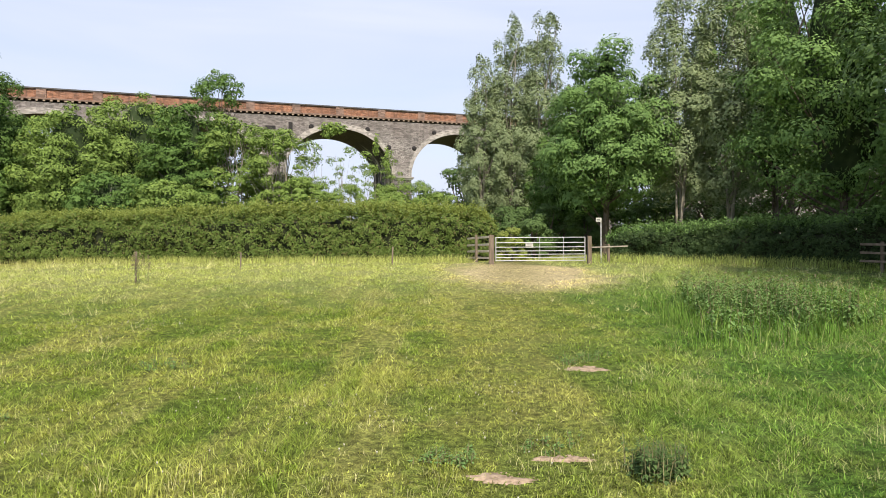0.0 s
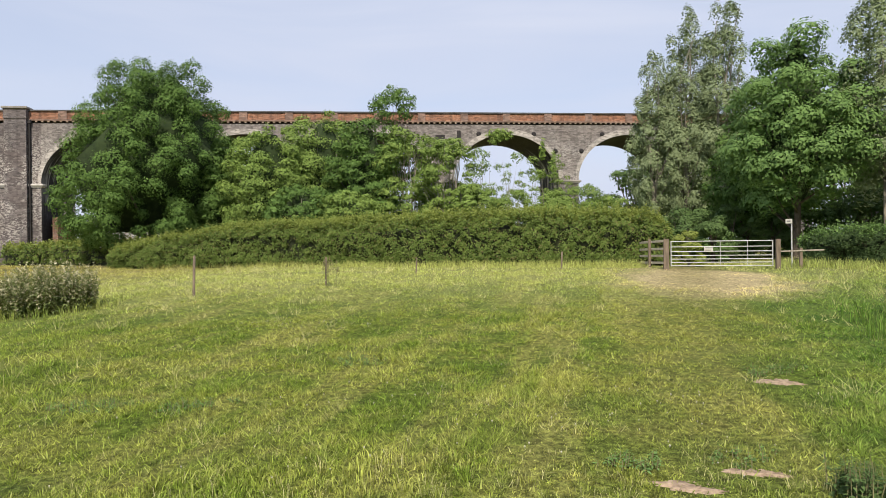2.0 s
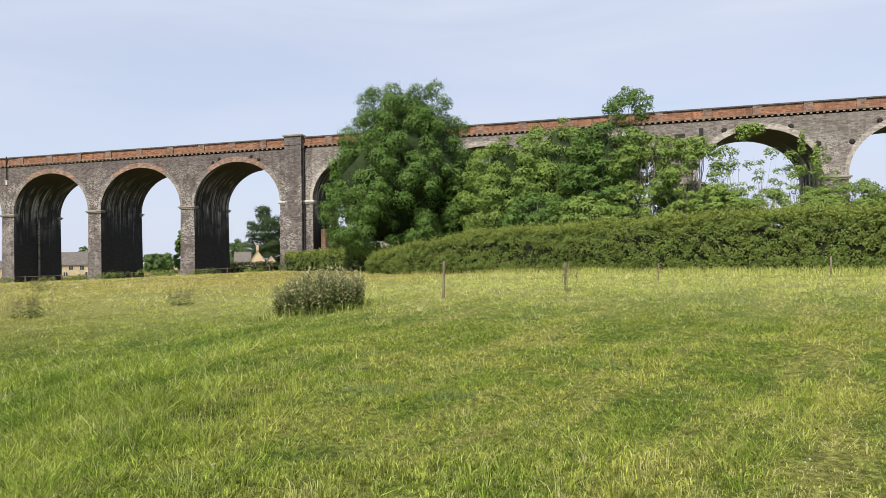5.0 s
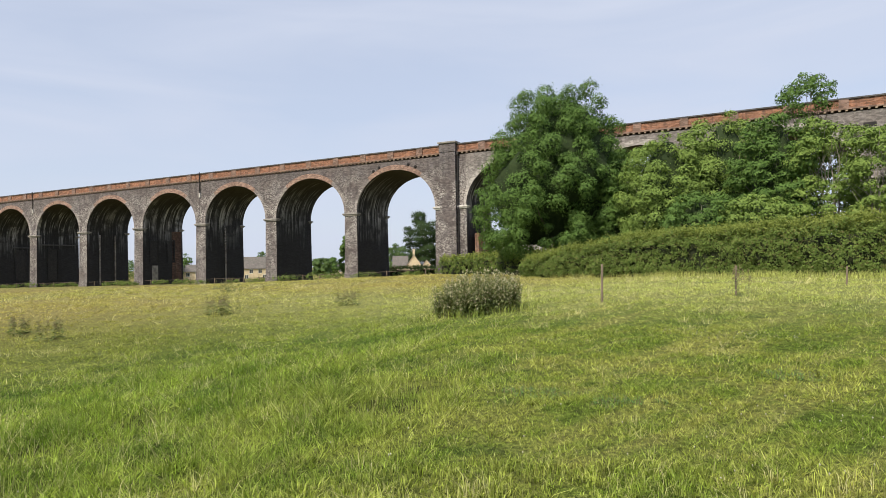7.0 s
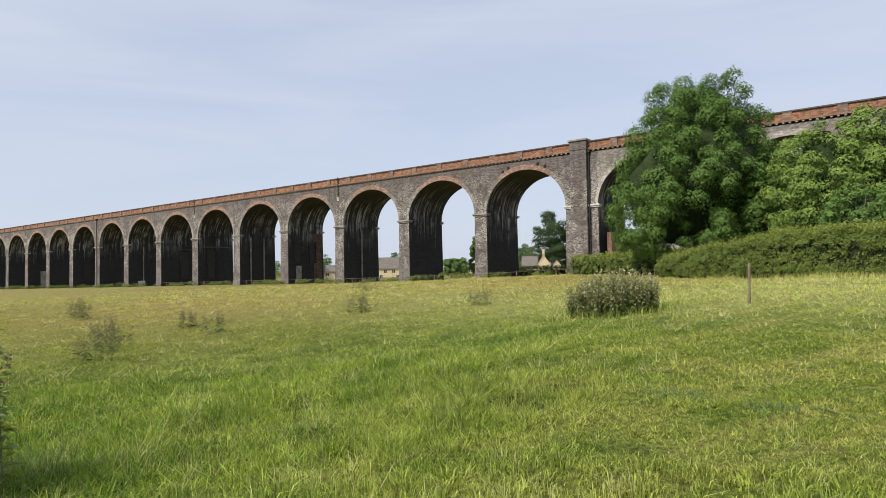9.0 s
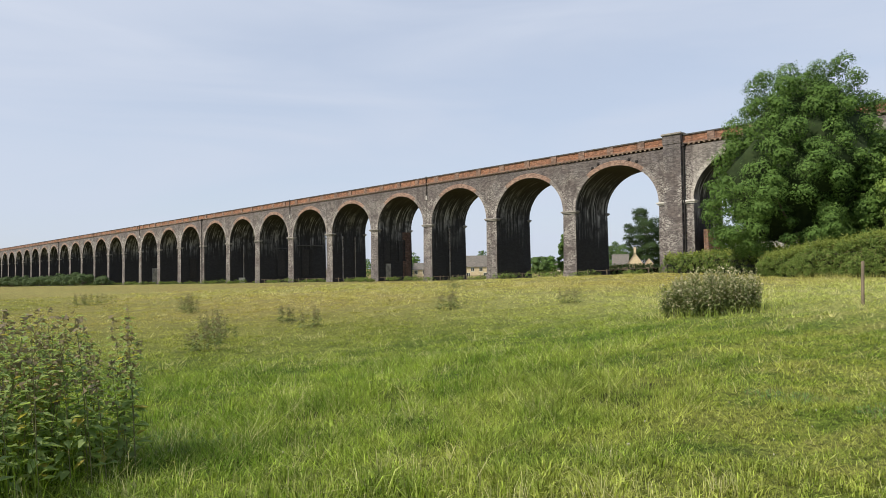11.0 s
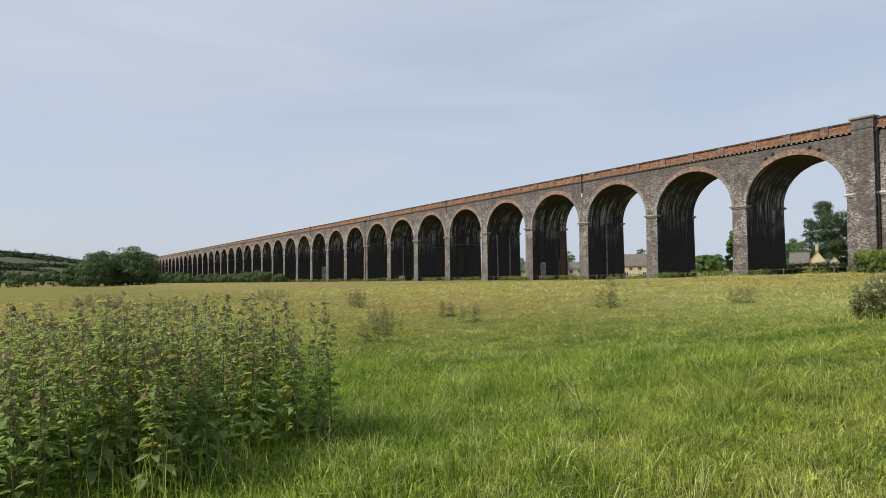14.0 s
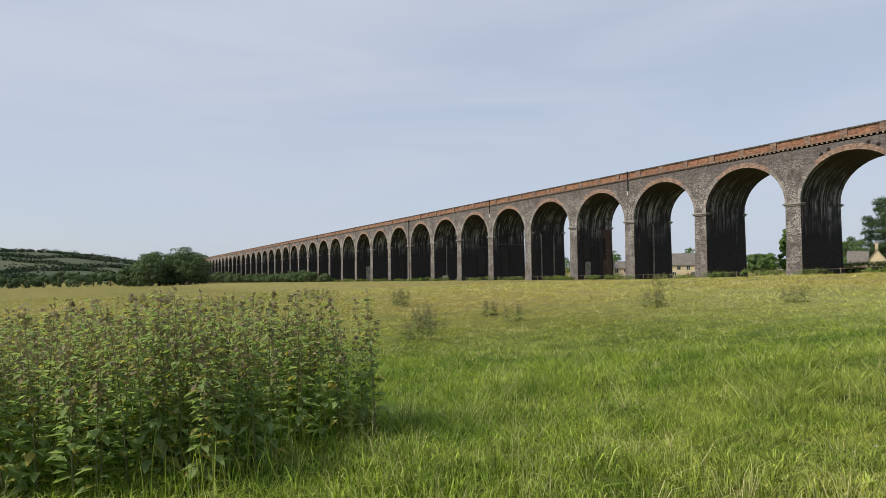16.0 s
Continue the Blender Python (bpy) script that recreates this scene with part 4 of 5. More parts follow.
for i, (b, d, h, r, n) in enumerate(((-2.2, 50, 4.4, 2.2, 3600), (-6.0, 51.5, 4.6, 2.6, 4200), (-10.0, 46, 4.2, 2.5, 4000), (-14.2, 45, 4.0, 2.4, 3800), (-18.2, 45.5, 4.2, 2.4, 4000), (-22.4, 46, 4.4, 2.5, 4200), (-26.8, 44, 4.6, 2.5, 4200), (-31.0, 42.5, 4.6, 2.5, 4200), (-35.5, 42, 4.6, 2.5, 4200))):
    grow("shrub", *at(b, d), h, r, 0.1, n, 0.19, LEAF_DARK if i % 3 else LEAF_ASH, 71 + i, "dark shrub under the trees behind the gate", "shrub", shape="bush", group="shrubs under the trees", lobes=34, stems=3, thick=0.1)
for i, (b, d, h, r, n) in enumerate(((-5.6, 37.5, 3.4, 1.8, 2600), (-9.2, 38.5, 3.2, 1.9, 2600), (-12.2, 40.5, 3.0, 1.7, 2200), (-7.9, 36.0, 2.7, 1.3, 1800))):
    grow("shrub", *at(b, d), h, r, 0.0, int(n * 1.6), 0.17, LEAF_DARK, 91 + i, "dark shrub under the trees behind the gate", "shrub", shape="bush", group="shrubs under the trees", lobes=26, stems=3, thick=0.08)
grow("shrub", *at(-6.0, 31.4), 2.0, 0.9, 0.0, 1500, 0.13, LEAF_SHOOT, 99, "bright yellow-green shrub just behind the gate", "shrub", shape="bush", lobes=18, stems=3, thick=0.04)


# ---- hedges ----
def hedge(line, tops, width, count, leaf, seed, label, mat=LEAF_HEDGE, rough=0.34, shoots=1500, shoot_mat=LEAF_SHOOT):
    """A clipped hedge along line, with a leafy skin, young shoots on top and a dark shade-filling sheet inside."""
    rng = np.random.RandomState(seed)
    P = np.array([(x, y, gz(x, y)) for x, y in line])
    seg = np.hypot(*np.diff(P[:, :2], axis=0).T)
    cum = np.concatenate([[0], np.cumsum(seg)])
    thing = empty("hedge", pose(P[0, 0], P[0, 1], P[0, 2]), label, "hedge")
    org = P[0]

    def spot(u, a, shrink=1.0):
        """u along, a over the profile from one foot (0) over the top to the other (1)."""
        x, y = np.interp(u, cum, P[:, 0]), np.interp(u, cum, P[:, 1])
        g, top = np.interp(u, cum, P[:, 2]), np.interp(u, cum, tops)
        i = np.clip(np.searchsorted(cum, u) - 1, 0, len(seg) - 1)
        dx, dy = (P[i + 1, 0] - P[i, 0]) / seg[i], (P[i + 1, 1] - P[i, 1]) / seg[i]
        th = a * np.pi
        ex = 0.30
        ends = np.clip(np.minimum(u, cum[-1] - u) / 0.9, 0.0, 1) ** 0.5
        bulge = 1 + rough * (waves(u * 0.6, a * 9, 1.2, seed + 1) * 0.5 + waves(u, a * 14, 0.45, seed + 2) * 0.5)
        c, s_ = np.cos(th), np.sin(th)
        side = np.sign(c) * np.abs(c) ** ex * width / 2 * bulge * shrink * (0.3 + 0.7 * ends)
        h = np.abs(s_) ** ex * (top - g) * (1 + (bulge - 1) * 0.35) * shrink * (0.55 + 0.45 * ends)
        pos = np.stack([x - dy * side, y + dx * side, g + h], 1)
        out = np.stack([-dy * np.sign(c) * np.abs(c), dx * np.sign(c) * np.abs(c), s_ * 0.9 + 0.15], 1)
        return pos, out

    # solid near-black sheet added behind the leaves in place of inner shade
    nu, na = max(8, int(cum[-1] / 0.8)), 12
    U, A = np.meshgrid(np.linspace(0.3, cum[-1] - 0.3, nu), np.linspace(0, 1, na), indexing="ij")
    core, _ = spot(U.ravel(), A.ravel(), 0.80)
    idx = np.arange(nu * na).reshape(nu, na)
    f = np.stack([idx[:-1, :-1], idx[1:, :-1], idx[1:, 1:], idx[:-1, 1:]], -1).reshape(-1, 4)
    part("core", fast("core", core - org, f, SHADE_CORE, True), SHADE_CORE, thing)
    # even cover over foot, face and top; the leaves stand in sprays that push out unevenly
    aa = np.linspace(0, 1, 400)
    tall = float(np.mean(tops) - np.mean(P[:, 2]))
    run = np.hypot(np.diff(np.sign(np.cos(aa * np.pi)) * np.abs(np.cos(aa * np.pi)) ** 0.30 * width / 2), np.diff(np.abs(np.sin(aa * np.pi)) ** 0.30 * tall))
    run = np.concatenate([[0], np.cumsum(run)])
    per = 16
    u = np.repeat(rng.uniform(0, cum[-1], count // per), per)
    a = np.repeat(np.interp(rng.uniform(0, run[-1], count // per), run, aa), per)
    pos, out = spot(u, a)
    push = np.repeat(rng.uniform(-0.06, 0.20, count // per), per)[:, None]
    pos += out * push + rng.normal(0, 0.085, pos.shape)
    pos[:, 2] = np.maximum(pos[:, 2], np.interp(u, cum, P[:, 2]) + 0.02)
    out = out + np.repeat(rng.normal(0, 0.35, (count // per, 3)), per, axis=0)
    v, f = small_leaves(pos - org, out, leaf, rng, loose=0.4)
    u, a = rng.uniform(0, cum[-1], shoots), rng.normal(0.5, 0.12, shoots).clip(0.2, 0.8)
    pos, out = spot(u, a)
    more, bend = [], rng.normal(0, 0.03, pos.shape)
    for k in range(5):
        q = pos + np.array([0, 0, 0.05 + 0.095 * k]) + bend * k + rng.normal(0, 0.02, pos.shape)
        more.append(small_leaves(q - org, rng.normal(0, 1, pos.shape), leaf * 1.0, rng))
    part("foliage", fast("foliage", v, f, mat), mat, thing)
    v, f = merged(more)
    part("young_growth", fast("young_growth", v, f, shoot_mat), shoot_mat, thing, "pale green young shoots")
    return thing


h_pts = [at(-4.7, 33.6), at(0, 33.4), at(8, 34.0), at(16, 35.2), at(24, 38.2), at(31, 42.0), at(36, 46.0), at(39.2, 49.5), at(41.0, 52.5)]
hedge(h_pts, [2.9, 3.15, 3.30, 3.20, 3.08, 3.0, 2.5, 1.95, 1.6], 1.9, 138000, 0.105, 81, "long clipped green hedge along the field edge", shoots=8500)
hedge([at(38.0, 51), at(41.5, 58), at(44.5, 67), at(47.9, 76)], [2.2, 2.35, 2.3, 2.1], 2.6, 19000, 0.18, 82, "low overgrown hedge beneath the ash tree", LEAF_HEDGE, shoots=1200)
hedge([at(-14.2, 33.5), at(-20, 33.0), at(-26, 32.4), at(-32, 31.6), at(-38, 31.0), at(-45, 30.5)], [1.95, 2.1, 2.25, 2.4, 2.5, 2.6], 1.8, 56000, 0.10, 83, "shaded dark green hedge below the wood", LEAF_HEDGE_SHADE, rough=0.45, shoots=3600, shoot_mat=LEAF_MID)


# ---- gate, fences, posts ----
def bar_mesh(name, a, b, r, mat, sides=8):
    v, f = tube([a, b], [r, r], sides)
    return fast(name, v, f, mat, True)


def field_gate(p, q, zb):
    """A seven-bar galvanised field gate between two posts."""
    p, q = np.array(p), np.array(q)
    L = float(np.hypot(*(q - p)))
    ang = math.degrees(math.atan2(q[1] - p[1], q[0] - p[0]))
    g = empty("field_gate", pose(p[0], p[1], zb, 0, 0, ang), "closed seven-bar galvanised steel field gate", "gate")
    hs = (0.10, 0.24, 0.38, 0.53, 0.70, 0.90, 1.13)
    for h in hs:
        part("rail", bar_mesh("rail", (0.08, 0, h), (L - 0.02, 0, h), 0.018, STEEL), STEEL, g)
    for x, r in ((0.08, 0.024), (L - 0.02, 0.024), (L * 0.5, 0.013), (L * 0.76, 0.013)):
        part("upright", bar_mesh("upright", (x, 0, 0.08), (x, 0, 1.15), r, STEEL), STEEL, g)
    bm = bmesh.new()
    box(bm, 1.40, 1.74, -0.036, -0.026, 0.68, 0.90)
    plate = part("notice", bm, DULL_PLATE, g, "small pale notice plate")
    for k, (a, b) in enumerate(((1.43, 1.73), (1.45, 1.70), (1.43, 1.66))):
        bm = bmesh.new()
        box(bm, a, b, -0.041, -0.0365, 0.86 - 0.07 * k, 0.885 - 0.07 * k)
        part("printed_bar", bm, GREY_PRINT, plate)
    return g


def post(name, x, y, h, w, mat, label, category="post", group="", turn=0.0, round_=False, lean=0.0):
    ob_z = gz(x, y) - 0.15
    if round_:
        v, f = tube([(0, 0, 0), (lean * 0.5, 0, h * 0.5), (lean, 0.01, h), (lean, 0.01, h + 0.015)], [w / 2, w / 2 * 0.96, w / 2 * 0.9, w * 0.02], 9)
        me = fast(name, v, f, mat, True)
    else:
        bm = bmesh.new()
        box(bm, -w / 2, w / 2, -w / 2, w / 2, 0, h, bevel=0.012)
        me = bpy.data.meshes.new(name)
        bm.to_mesh(me)
        bm.free()
        me.materials.append(mat)
    ob = new(name, me)
    ob.matrix_world = pose(x, y, ob_z, 0, 0, turn)
    return tagged(ob, label, category, group)


gl, gr = at(-4.45, 29.2), at(-12.25, 29.9)
field_gate(gl, gr, gz(*gl) + 0.02)
post("gate_post", gl[0] - 0.12, gl[1], 1.42, 0.22, STAKE_WOOD, "stout square brown timber gate post", "post", turn=5)
post("gate_post", gr[0] + 0.18, gr[1], 1.40, 0.17, STAKE_WOOD, "weathered dark timber post at the latch end", "post", turn=5)


def rail_fence(x0, y0, x1, y1, heights, posts, name_label, stout=0.055, mat=OLD_WOOD, post_mat=POST_WOOD):
    z0, z1 = gz(x0, y0), gz(x1, y1)
    f = empty("rail_fence", pose(x0, y0, z0), name_label, "fence")
    L = math.hypot(x1 - x0, y1 - y0)
    ang = math.atan2(y1 - y0, x1 - x0)
    tilt = math.atan2(z1 - z0, L)
    for h in heights:
        bm = bmesh.new()
        box(bm, -0.1, L + 0.1, -0.025, 0.02, h - stout, h + stout, bevel=0.008)
        r = part("rail", bm, mat, f)
        r.matrix_basis = Matrix.Rotation(ang, 4, "Z") @ Matrix.Rotation(-tilt, 4, "Y")
    for k in range(posts):
        u = (k + 0.5) / posts
        bm = bmesh.new()
        box(bm, -0.055, 0.055, 0.02, 0.13, -0.2, heights[-1] + 0.12, bevel=0.01)
        p = part("post", bm, post_mat, f)
        p.matrix_basis = Matrix.Translation((u * (x1 - x0), u * (y1 - y0), u * (z1 - z0))) @ Matrix.Rotation(ang, 4, "Z")
    return f


PALE_RAIL = make_bark("pale_rail_wood", (0.30, 0.26, 0.21), (0.60, 0.54, 0.45))
far_l = at(-2.2, 32.2)
rail_fence(gl[0] - 0.25, gl[1] + 0.05, far_l[0], far_l[1], (0.25, 0.55, 0.85, 1.18), 1, "weathered four-rail timber fence beside the gate", 0.048, PALE_RAIL, STAKE_WOOD)
ra, rb = at(-12.8, 30.2), at(-15.6, 30.8)
rail_fence(ra[0], ra[1], rb[0], rb[1], (0.72,), 1, "single weathered rail running into the hedge", 0.03, OLD_WOOD, STAKE_WOOD)
ra, rb = at(-32.6, 29.8), at(-40.0, 28.9)
rail_fence(ra[0], ra[1], rb[0], rb[1], (0.40, 0.72, 1.04), 3, "old timber rail fence in the shade of the wood", 0.045, STAKE_WOOD, STAKE_WOOD)
# low fences across the nearer arches
for k in range(0, 7):
    sa = 39.2 if k == 0 else S_LEFT + PITCH * k + 1.1
    sb = S_LEFT + PITCH * (k + 1) - 1.1
    fa, fb = [(-math.cos(BN) * q - math.sin(BN) * (VIA_N + 0.3), -math.sin(BN) * q + math.cos(BN) * (VIA_N + 0.3)) for q in (sa, sb)]
    rail_fence(fa[0], fa[1], fb[0], fb[1], (0.75,), 4, "low grey rail fence across the arch", 0.02, STAKE_WOOD, STAKE_WOOD)
# waymark post with a small finger board
wx, wy = at(-13.55, 31.0)
way = empty("waymark_post", pose(wx, wy, gz(wx, wy) - 0.1), "slim footpath post with a small pale board", "sign")
part("post", bar_mesh("post", (0, 0, 0), (0, 0, 2.12), 0.03, STEEL), STEEL, way)
bm = bmesh.new()
box(bm, -0.24, 0.02, -0.045, -0.02, 1.93, 2.12, bevel=0.006)
board = part("finger_board", bm, DULL_PLATE, way)
bm = bmesh.new()
box(bm, -0.20, -0.05, -0.050, -0.0455, 1.99, 2.06)
part("printed_bar", bm, GREY_PRINT, board)
# stakes of the old fence line
for b, d, h, w in ((36.0, 20.9, 1.35, 0.085), (25.15, 22.6, 1.1, 0.07), (17.2, 26.5, 0.8, 0.06), (4.45, 28.6, 0.95, 0.075)):
    x, y = at(b, d)
    post("fence_stake", x, y, h, w, STAKE_WOOD, "old weathered wooden stake standing in the grass", "post", "stakes of the old fence", round_=True, lean=0.03)


# ---- houses beyond the arches ----
def house(x, y, w, deep, wall, roof, turn, label, windows=(), chimney=None, low=None, stone=None):
    z = gz(x, y) - 0.2 if low is None else low
    h = empty("house", pose(x, y, z, 0, 0, turn), label, "house")
    bm = bmesh.new()
    box(bm, -w / 2, w / 2, 0, deep, 0, wall)
    ga = [bm.verts.new(p) for p in ((-w / 2, 0, wall), (-w / 2, deep, wall), (-w / 2, deep / 2, wall + roof))]
    gb = [bm.verts.new(p) for p in ((w / 2, 0, wall), (w / 2, deep, wall), (w / 2, deep / 2, wall + roof))]
    bm.faces.new(ga)
    bm.faces.new(gb)
    part("wall", bm, stone or HOUSE_STONE, h)
    bm = bmesh.new()
    o, t = 0.25, 0.18
    for sgn in (0, 1):
        ye = -o if sgn == 0 else deep + o
        zz = wall - o * roof / (deep / 2)
        q = [(-w / 2 - o, ye, zz), (w / 2 + o, ye, zz), (w / 2 + o, deep / 2, wall + roof), (-w / 2 - o, deep / 2, wall + roof)]
        lo = [bm.verts.new(p) for p in q]
        hi = [bm.verts.new((p[0], p[1], p[2] + t)) for p in q]
        bm.faces.new(lo)
        bm.faces.new(hi)
        for i in range(4):
            bm.faces.new((lo[i], lo[(i + 1) % 4], hi[(i + 1) % 4], hi[i]))
    rf = part("roof", bm, SLATE, h)
    if chimney is not None:
        bm = bmesh.new()
        box(bm, chimney - 0.45, chimney + 0.45, deep / 2 - 0.35, deep / 2 + 0.35, wall + roof - 0.8, wall + roof + 1.5, bevel=0.03)
        box(bm, chimney - 0.52, chimney + 0.52, deep / 2 - 0.42, deep / 2 + 0.42, wall + roof + 1.5, wall + roof + 1.68)
        part("chimney", bm, HOUSE_STONE, rf)
    for wx_, wz_ in windows:
        bm = bmesh.new()
        box(bm, wx_ - 0.5, wx_ + 0.5, -0.03, 0.06, wz_, wz_ + 1.2)
        wi = part("window", bm, WHITE_PAINT, h)
        for k in (-0.24, 0.24):
            bm = bmesh.new()
            box(bm, wx_ + k - 0.2, wx_ + k + 0.2, -0.045, -0.033, wz_ + 0.1, wz_ + 1.1)
            part("pane", bm, PANE, wi)
    return h


house(-155.2, 131.4, 7, 4.6, 2.95, 3.3, 140, "cream stone cottage with a steep gable and chimney", chimney=-2.9, low=-1.5)
house(-158.4, 125.6, 4.4, 5.0, 3.0, 2.8, 50, "cream stone cottage wing with a dark slate roof", low=-1.5)
house(-152.3, 132.9, 5, 2.8, 2.85, 1.75, 139, "low cream stone outbuilding with a small gable", low=-1.5)
house(-170.2, 83.6, 10, 6, 3.25, 3.0, 64, "cream stone house with a grey slate roof", ((-3.6, 1.75), (-1.2, 1.75), (1.2, 1.75), (3.6, 1.75), (-2.4, 0.25), (2.4, 0.25)), 4.4, low=-1.7)
house(-176.8, 68.6, 5, 5, 2.6, 1.7, 68, "small pale stone house seen through an arch", ((-1.2, 1.2), (1.2, 1.2)), low=-1.7)
house(-167.3, 108.3, 5, 5, 2.3, 1.2, 57, "pale stone building half hidden by trees", ((-1.0, 0.9), (1.2, 0.9)), low=-1.0)

house(*at(39.6, 104), 12, 7, 4.6, 1.6, 40, "pale plastered barn half hidden behind the ash tree", stone=PALE_STONE)

# ---- trees beyond the arches and far woods ----
for i, (b, d, h, r, n) in enumerate(((49.4, 232, 22.5, 9.6, 18000), (46.6, 225, 18.5, 7.5, 6000), (52.0, 215, 10.0, 5.2, 4500), (56.35, 118, 8.6, 1.6, 2600), (58.5, 150, 4.8, 2.6, 2500), (57.6, 190, 5.6, 3.2, 2500),
                                     (63.2, 235, 9.5, 3.2, 1500), (69.4, 205, 8.0, 3.2, 1500), (70.5, 190, 6.8, 4.5, 1600), (74, 210, 8.0, 5, 1600), (54.4, 140, 5.5, 2.8, 1300), (78, 220, 7.5, 5, 1500), (42.5, 130, 8.0, 5, 2500), (12, 140, 7.5, 5, 2500), (6, 145, 8, 6, 2500), (-0.5, 130, 9, 5, 2500))):
    grow("far_tree", *at(b, d), h, r, 0.3, n, 0.55, LEAF_YEW if i < 2 else LEAF_ASH if i % 2 else LEAF_DARK, 201 + i, "green tree beyond the viaduct arches", lobes=60, group="trees beyond the viaduct", shape="round" if i % 2 else "bush")
hedge([at(45.5, 99), at(49, 101), at(53, 104)], [1.2, 1.2, 1.1], 1.6, 5000, 0.22, 84, "low dark hedge beyond the arches", LEAF_DARK, shoots=200, shoot_mat=LEAF_ASH)
rng = np.random.RandomState(5)
for i in range(17):
    b = 104.1 + i * 0.33 + rng.uniform(-0.15, 0.15)
    d = rng.uniform(330, 380)
    h = rng.uniform(11.5, 20) if 1 <= i <= 12 else rng.uniform(8, 12)
    grow("far_tree", *at(b, d), h, h * 0.55, 0.0, 2200, 1.0, LEAF_FAR, 301 + i, "tree of the far wood at the end of the meadow", lobes=60, group="far wood", shape="bush" if i % 3 else "round")
for i in range(26):
    s = 232 + i * 10 + rng.uniform(-3, 3)
    n = VIA_N - rng.uniform(3, 7)
    x, y = -math.cos(BN) * s - math.sin(BN) * n, -math.sin(BN) * s + math.cos(BN) * n
    h = rng.uniform(3.0, 5.5) + (2.5 if i > 18 else 0)
    grow("thorn_bush", x, y, h, rng.uniform(4.0, 6.0), 0.0, 900, 0.7, LEAF_FAR, 401 + i, "round thorn bush at the foot of the viaduct", "bush", lobes=16, group="thorn bushes along the viaduct", shape="bush", stems=2, thick=0.15)
for i in range(16):
    b, d = 108.5 + i * 1.1, rng.uniform(400, 520)
    h = rng.uniform(6, 11)
    grow("hedgerow_tree", *at(b, d), h, rng.uniform(6, 10), 0.0, 1000, 1.2, LEAF_FAR, 501 + i, "hedgerow tree at the far side of the meadow", lobes=16, group="far hedgerow", shape="bush", thick=0.3)
for i in range(46):
    s = 44 + i * 5 + rng.uniform(-2, 2)
    n = rng.uniform(73.6, 77)
    x, y = -math.cos(BN) * s - math.sin(BN) * n, -math.sin(BN) * s + math.cos(BN) * n
    grow("rough_patch", x, y, rng.uniform(0.5, 1.0), rng.uniform(1.4, 3.2), 0.0, 230, 0.28, LEAF_HEDGE, 601 + i, "rough weeds at the foot of the piers", "weeds", lobes=10, group="weeds at the piers", shape="bush", stems=2, thick=0.03)


def valley_side(b):
    return np.interp(b, [96, 104, 108, 110.3, 113.4, 117.7, 124, 150], [10, 20, 36, 50, 66, 77, 86, 95])


def hills():
    """The valley side with its fields and hedgerows."""
    bs = np.linspace(96, 150, 110)
    ds = np.array([900, 1050, 1200, 1400, 1600, 1800, 2000, 2300, 2700])
    k = np.linspace(0, 1, len(ds))
    v = []
    for b in bs:
        top = valley_side(b)
        for d, q in zip(ds, k):
            x, y = polar(b, d)
            v.append((x, y, -9 + top * step(0, 0.85, q) + 1.5 * math.sin(b * 1.7 + d * 0.01)))
    n = len(ds)
    idx = np.arange(len(v)).reshape(-1, n)
    f = np.stack([idx[:-1, :-1], idx[:-1, 1:], idx[1:, 1:], idx[1:, :-1]], -1).reshape(-1, 4)
    ob = new("hill", fast("hill", np.array(v), f, HILL, True))
    tagged(ob, "distant hillside of green fields and hedgerows", "hill", kind="structure")
    rng = np.random.RandomState(9)
    pos, out = [], []
    for d0, db in ((1000, 0), (1190, 1), (1420, 0), (1650, 1), (1900, 0), (2150, 1)):
        for b in np.arange(103, 121, 0.10):
            if rng.rand() < 0.14 + 0.2 * math.sin(b * 1.3 + d0):
                continue
            d = d0 + 60 * math.sin(b * 0.6 + d0)
            q = np.interp(d, ds, k)
            top = valley_side(b)
            z = -9 + top * step(0, 0.85, q) + 1.5 * math.sin(b * 1.7 + d * 0.01)
            x, y = polar(b, d)
            r = rng.uniform(3.5, 6.0) * (1.9 if rng.rand() < 0.10 else 1)
            dd = ball(30, rng)
            pos.append(np.array([x, y, z + r * 0.5]) + dd * r * [1.2, 1.2, 0.8])
            out.append(dd)
    v, f = leaves(np.concatenate(pos), np.concatenate(out), 3.4, rng, 0.9)
    hr = new("far_hedgerows", fast("far_hedgerows", v, f, LEAF_HILL))
    tagged(hr, "dark hedgerow lines across the distant hillside", "hedgerow", kind="stuff")


hills()


